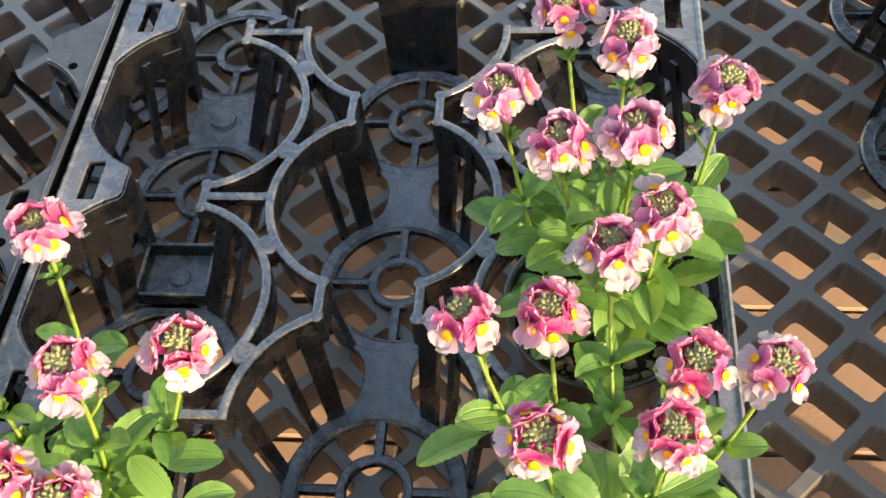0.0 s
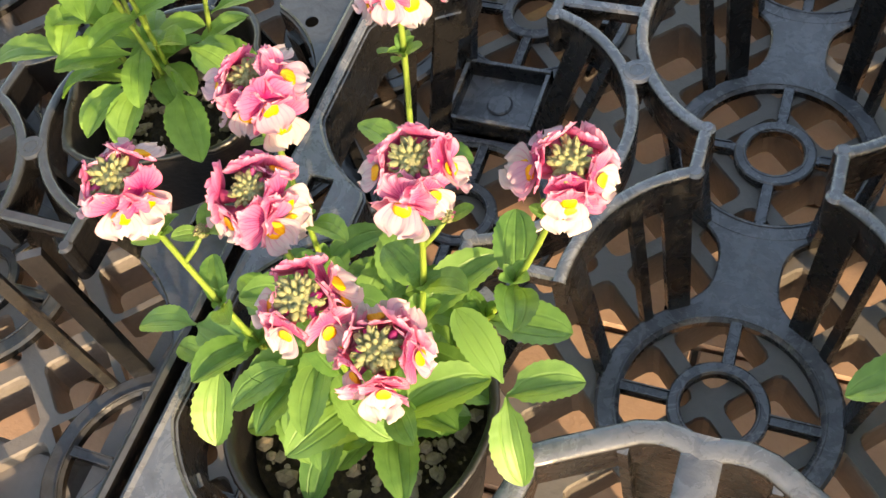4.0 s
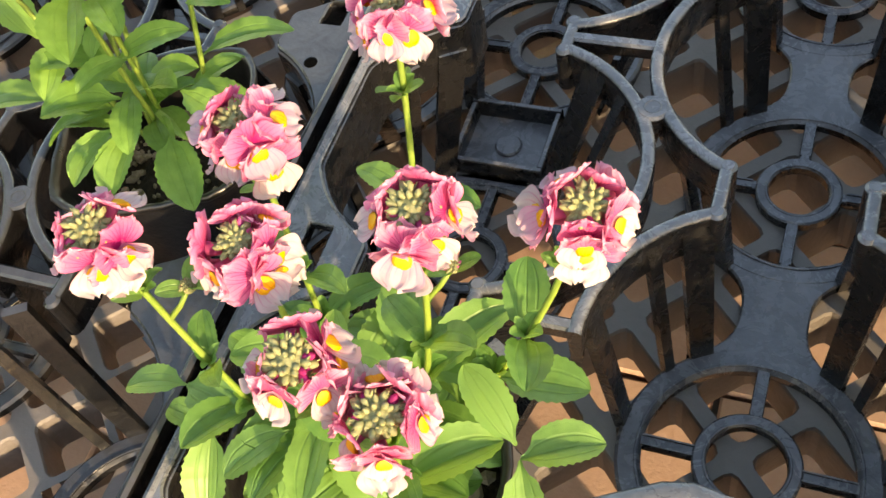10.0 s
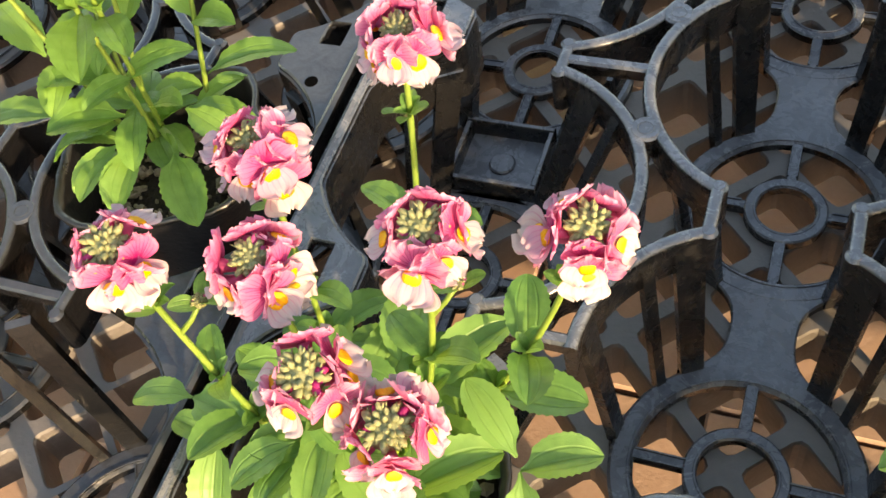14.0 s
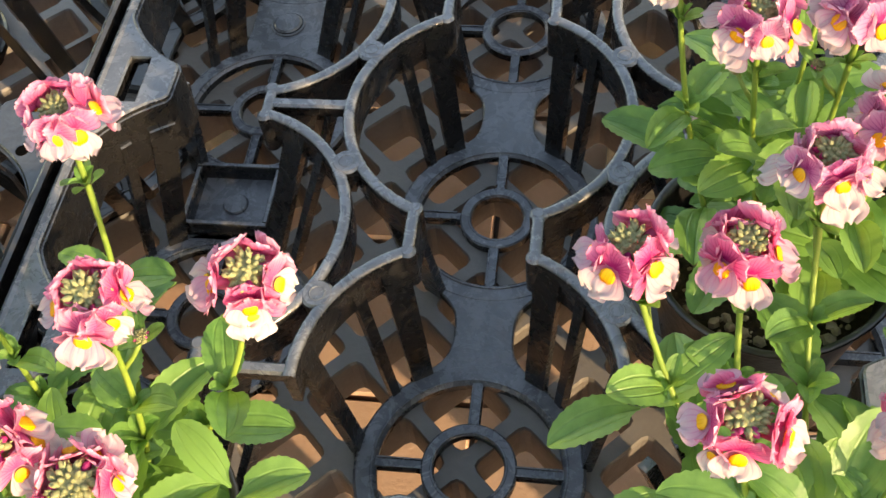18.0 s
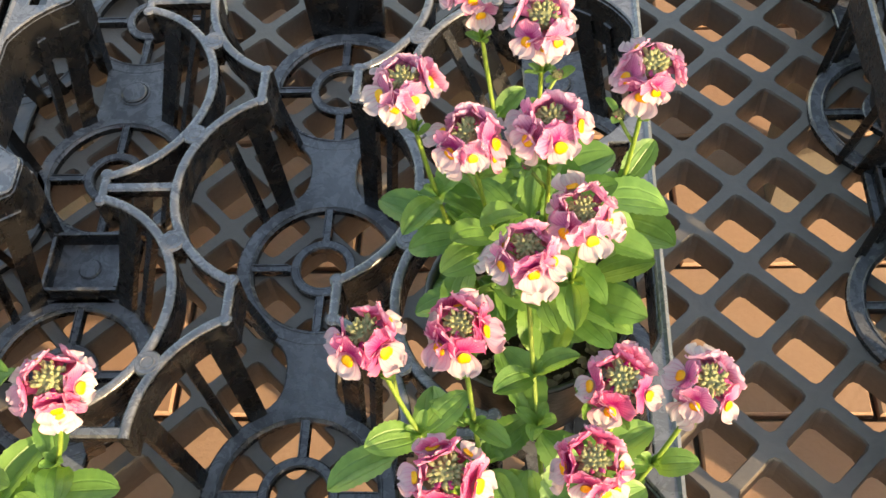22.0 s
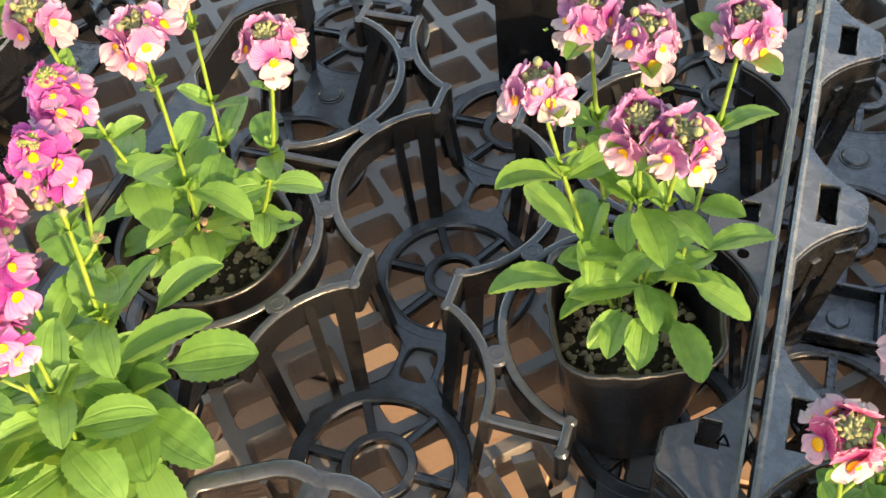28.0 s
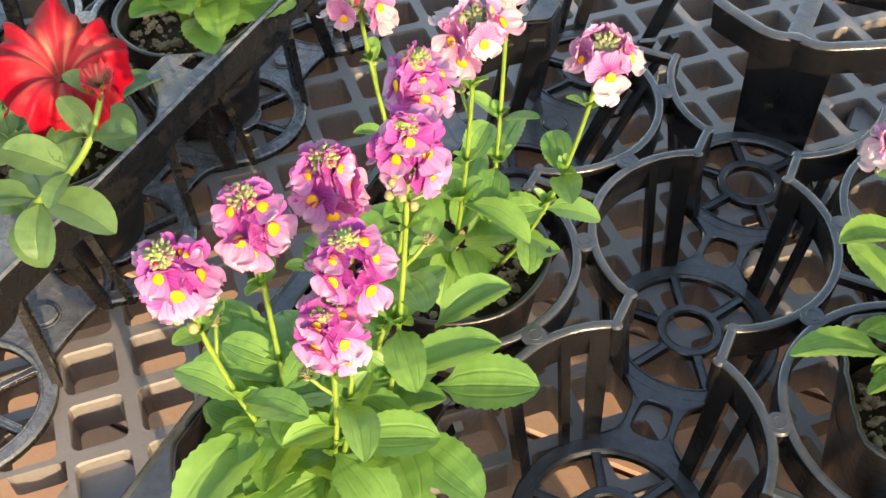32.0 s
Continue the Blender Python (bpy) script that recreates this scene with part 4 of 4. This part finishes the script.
nemesia(KX + COL, KY - 0.5, HEADS["w"], "pale mauve nemesia with bright leaves, in a black pot", ["lilac"], 0.195, 0.95, lift=0.55, high=0.74, blooms=6, low=7, nodes=(2, 5, 8, 11), leaves=YLEAVES,
        spread=((-2.014, -0.80, 0.92, 197, 2, 0.30), (-1.61, -0.60, 0.97, 35, 6, 0.27), (-1.687, -0.66, 0.88, -2, 2, 0.25), (-2.03, -0.72, 1.08, 150, 12, 0.24),
                (-1.84, -0.82, 0.86, -112, -4, 0.19), (-1.91, -0.80, 0.88, -145, -10, 0.17), (-1.76, -0.83, 0.88, -85, -12, 0.21), (-1.67, -0.80, 0.84, -52, -18, 0.24), (-1.63, -0.72, 0.95, -20, -12, 0.22), (-1.79, -0.78, 0.95, 205, 0, 0.24)))
nemesia(KX - COL, KY - 1.5, HEADS["v"], "purple nemesia in full bloom, in a black pot", ["purple"], 0.19, 1.3, tall=0.4, low=36,
        spread=((-3.25, -1.45, 0.85, 20, 4, 0.32), (-3.28, -1.62, 0.8, -15, -8, 0.32), (-3.2, -1.75, 0.78, -40, -18, 0.30), (-3.3, -1.35, 1.0, 55, 12, 0.28)))
nemesia(KX - COL, KY - 0.5, HEADS["u"], "mauve nemesia with dark leaves, in a black pot", ["lilac"], 0.2, 1.05, blooms=6)


def trumpet(seed, r=0.25):
    """A wide wavy petunia trumpet that opens along +z."""
    q = random.Random(seed)
    verts, uvs, n, m = [], [], 96, 12
    ph = q.uniform(0, 6)
    for i in range(m + 1):
        t = i / m
        for k in range(n):
            a = tau * k / n
            lobe = 1 + 0.03 * t * cos(5 * a + ph) + 0.05 * t * sin(13 * a) + 0.03 * t * sin(23 * a + 1)
            rad = r * (0.07 + 0.93 * t ** 1.45) * lobe
            z = 0.34 * t ** 0.6 - 0.20 * t ** 4 + t ** 2.5 * (0.045 * sin(5 * a + ph + 1) + 0.065 * sin(8 * a + 2) + 0.035 * sin(17 * a))
            verts.append((rad * cos(a), rad * sin(a), z))
            uvs.append((k / n, t))
    return verts, [(i * n + k, i * n + (k + 1) % n, (i + 1) * n + (k + 1) % n, (i + 1) * n + k) for i in range(m) for k in range(n)], uvs


def facing(at, way):
    q = Vector((0, 0, 1)).rotation_difference(Vector(way).normalized()).to_matrix().to_4x4()
    return Matrix.Translation(Vector(at) * U) @ q


def petunia(x, y, label, shoots, leaves, high=0.6):
    """A pot of leafy shoots; shoots: where their tips are."""
    p = potted("potted_petunia", label, "potted plant", x, y, "potted petunias", high)
    for hx, hy, hz in shoots:
        line = bent((0.2 * (hx - x), 0.2 * (hy - y), high - 0.08), (hx - x, hy - y, hz), 0.6, 11)
        part("stem", mesh_of("stem", *tube(line, [0.022 - 0.010 * k / 10 for k in range(11)]), STEM), p)
        for k in (3, 5, 7, 9):
            yaw = 137 * k + rng.uniform(-20, 20)
            place_leaf(p, line[k], yaw, 18 + rng.uniform(-14, 14), rng.uniform(0.42, 0.54) * (1.1 - 0.055 * k), leaves)
        for k in range(4):
            place_leaf(p, Vector(line[-1]) - Vector((0, 0, 0.02)), 90 * k + rng.uniform(-15, 15), rng.uniform(35, 70), rng.uniform(0.11, 0.18), leaves)
    return p


def spray(p, x, y, knots, leaves):
    """A long leaning shoot of a petunia through its knots; leaves: which knot, yaw, pitch and length."""
    k3 = [Vector((a - x, b - y, c)) for a, b, c in knots]
    line = []
    for i in range(len(k3) - 1):
        a, b, c, d = k3[max(i - 1, 0)], k3[i], k3[i + 1], k3[min(i + 2, len(k3) - 1)]
        line += [b + (c - a) * 0.5 * t + (a * 2 - b * 5 + c * 4 - d) * 0.5 * t * t + (b * 3 - a - c * 3 + d) * 0.5 * t ** 3 for t in (0, 0.25, 0.5, 0.75)]
    line.append(k3[-1])
    n = len(line)
    stem = part("shoot", mesh_of("shoot", *tube([tuple(q) for q in line], [0.019 - 0.009 * i / n for i in range(n)], 8), STEM), p)
    for k, yaw, pitch, ln in leaves:
        place_leaf(p, k3[k], yaw, pitch, ln, PLEAVES, stem)


CX, CY, DX, DY = -6.27, -0.32, 3.53, 0.3
PX, PY = CX + COL, CY - 0.5
red = petunia(PX, PY, "red petunia with grey-green leaves, in a black pot", [(-5.2, -0.62, 0.92), (-5.45, -1.0, 0.95), (-5.75, -0.75, 0.95)], PLEAVES)
spray(red, PX, PY, [(-5.3, -0.95, 0.52), (-4.98, -1.36, 0.80), (-4.80, -1.42, 1.0), (-4.68, -1.35, 1.12), (-4.61, -1.28, 1.24), (-4.62, -1.17, 1.34)],
      [(2, 8, -6, 0.30), (2, 215, 10, 0.26), (2, -65, -28, 0.22), (3, 195, 18, 0.24), (3, 130, 30, 0.20), (3, -80, -10, 0.16), (4, 12, 20, 0.19), (4, 165, 45, 0.17), (4, 250, 30, 0.13), (5, 20, 62, 0.10), (5, 140, 70, 0.10), (5, 260, 60, 0.10), (5, 200, 40, 0.14), (1, -40, 0, 0.28), (1, 200, 20, 0.26)])
spray(red, PX, PY, [(-5.35, -0.9, 0.52), (-5.12, -1.2, 0.85), (-5.02, -1.28, 1.08)], [(1, -30, 10, 0.3), (1, 170, 10, 0.3), (2, 10, 30, 0.18), (2, 130, 40, 0.2), (2, 250, 35, 0.2)])
v, f, uv = trumpet(3, 0.23)
bloom = part("flower", mesh_of("flower", v, f, RED, True, uv), red, "wavy red trumpet flower with a pale throat")
bloom.matrix_basis = facing((-4.94 - PX, -1.05 - PY, 1.18), (0.42, -0.24, 0.72))
part("stem", mesh_of("stem", *tube(bent((0.1, 0.0, 0.6), (-4.94 - PX, -1.05 - PY, 1.2), 0.5, 9), [0.016] * 9), STEM), red)
v, f, uv = trumpet(6, 0.066)
furled = part("furled_bloom", mesh_of("furled_bloom", [(a * (1.9 - 1.25 * w[1] ** 2), b * (1.9 - 1.25 * w[1] ** 2), c * 0.42) for (a, b, c), w in zip(v, uv)], f, RED, True, uv), red, "half-open frilled crimson bloom")
furled.matrix_basis = put(-4.625 - PX, -1.165 - PY, 1.34, 20, 12, 10)
petunia(PX, CY + 0.5, "leafy petunia without flowers, in a black pot", [(-5.35, 0.02, 1.0), (-5.15, 0.0, 0.9), (-5.55, 0.2, 1.05), (-5.25, 0.3, 1.0), (-5.1, 0.2, 0.95)], BLEAVES)
# three unseen plants, added to throw shade on the right-hand deck
for y in (-1.5, -0.5, 1.5):
    petunia(DX - COL, DY + y, "leafy bedding plant shading the deck, in a black pot", [(DX - COL - 0.1, DY + y, 0.95), (DX - COL + 0.2, DY + y - 0.2, 1.0), (DX - COL + 0.1, DY + y + 0.25, 1.0)], BLEAVES)
petunia(DX - COL, DY + 0.5, "leafy bedding plant shading the deck, in a black pot", [(2.5, 0.85, 1.0), (2.8, 0.95, 1.05), (2.7, 0.5, 0.95)], BLEAVES)
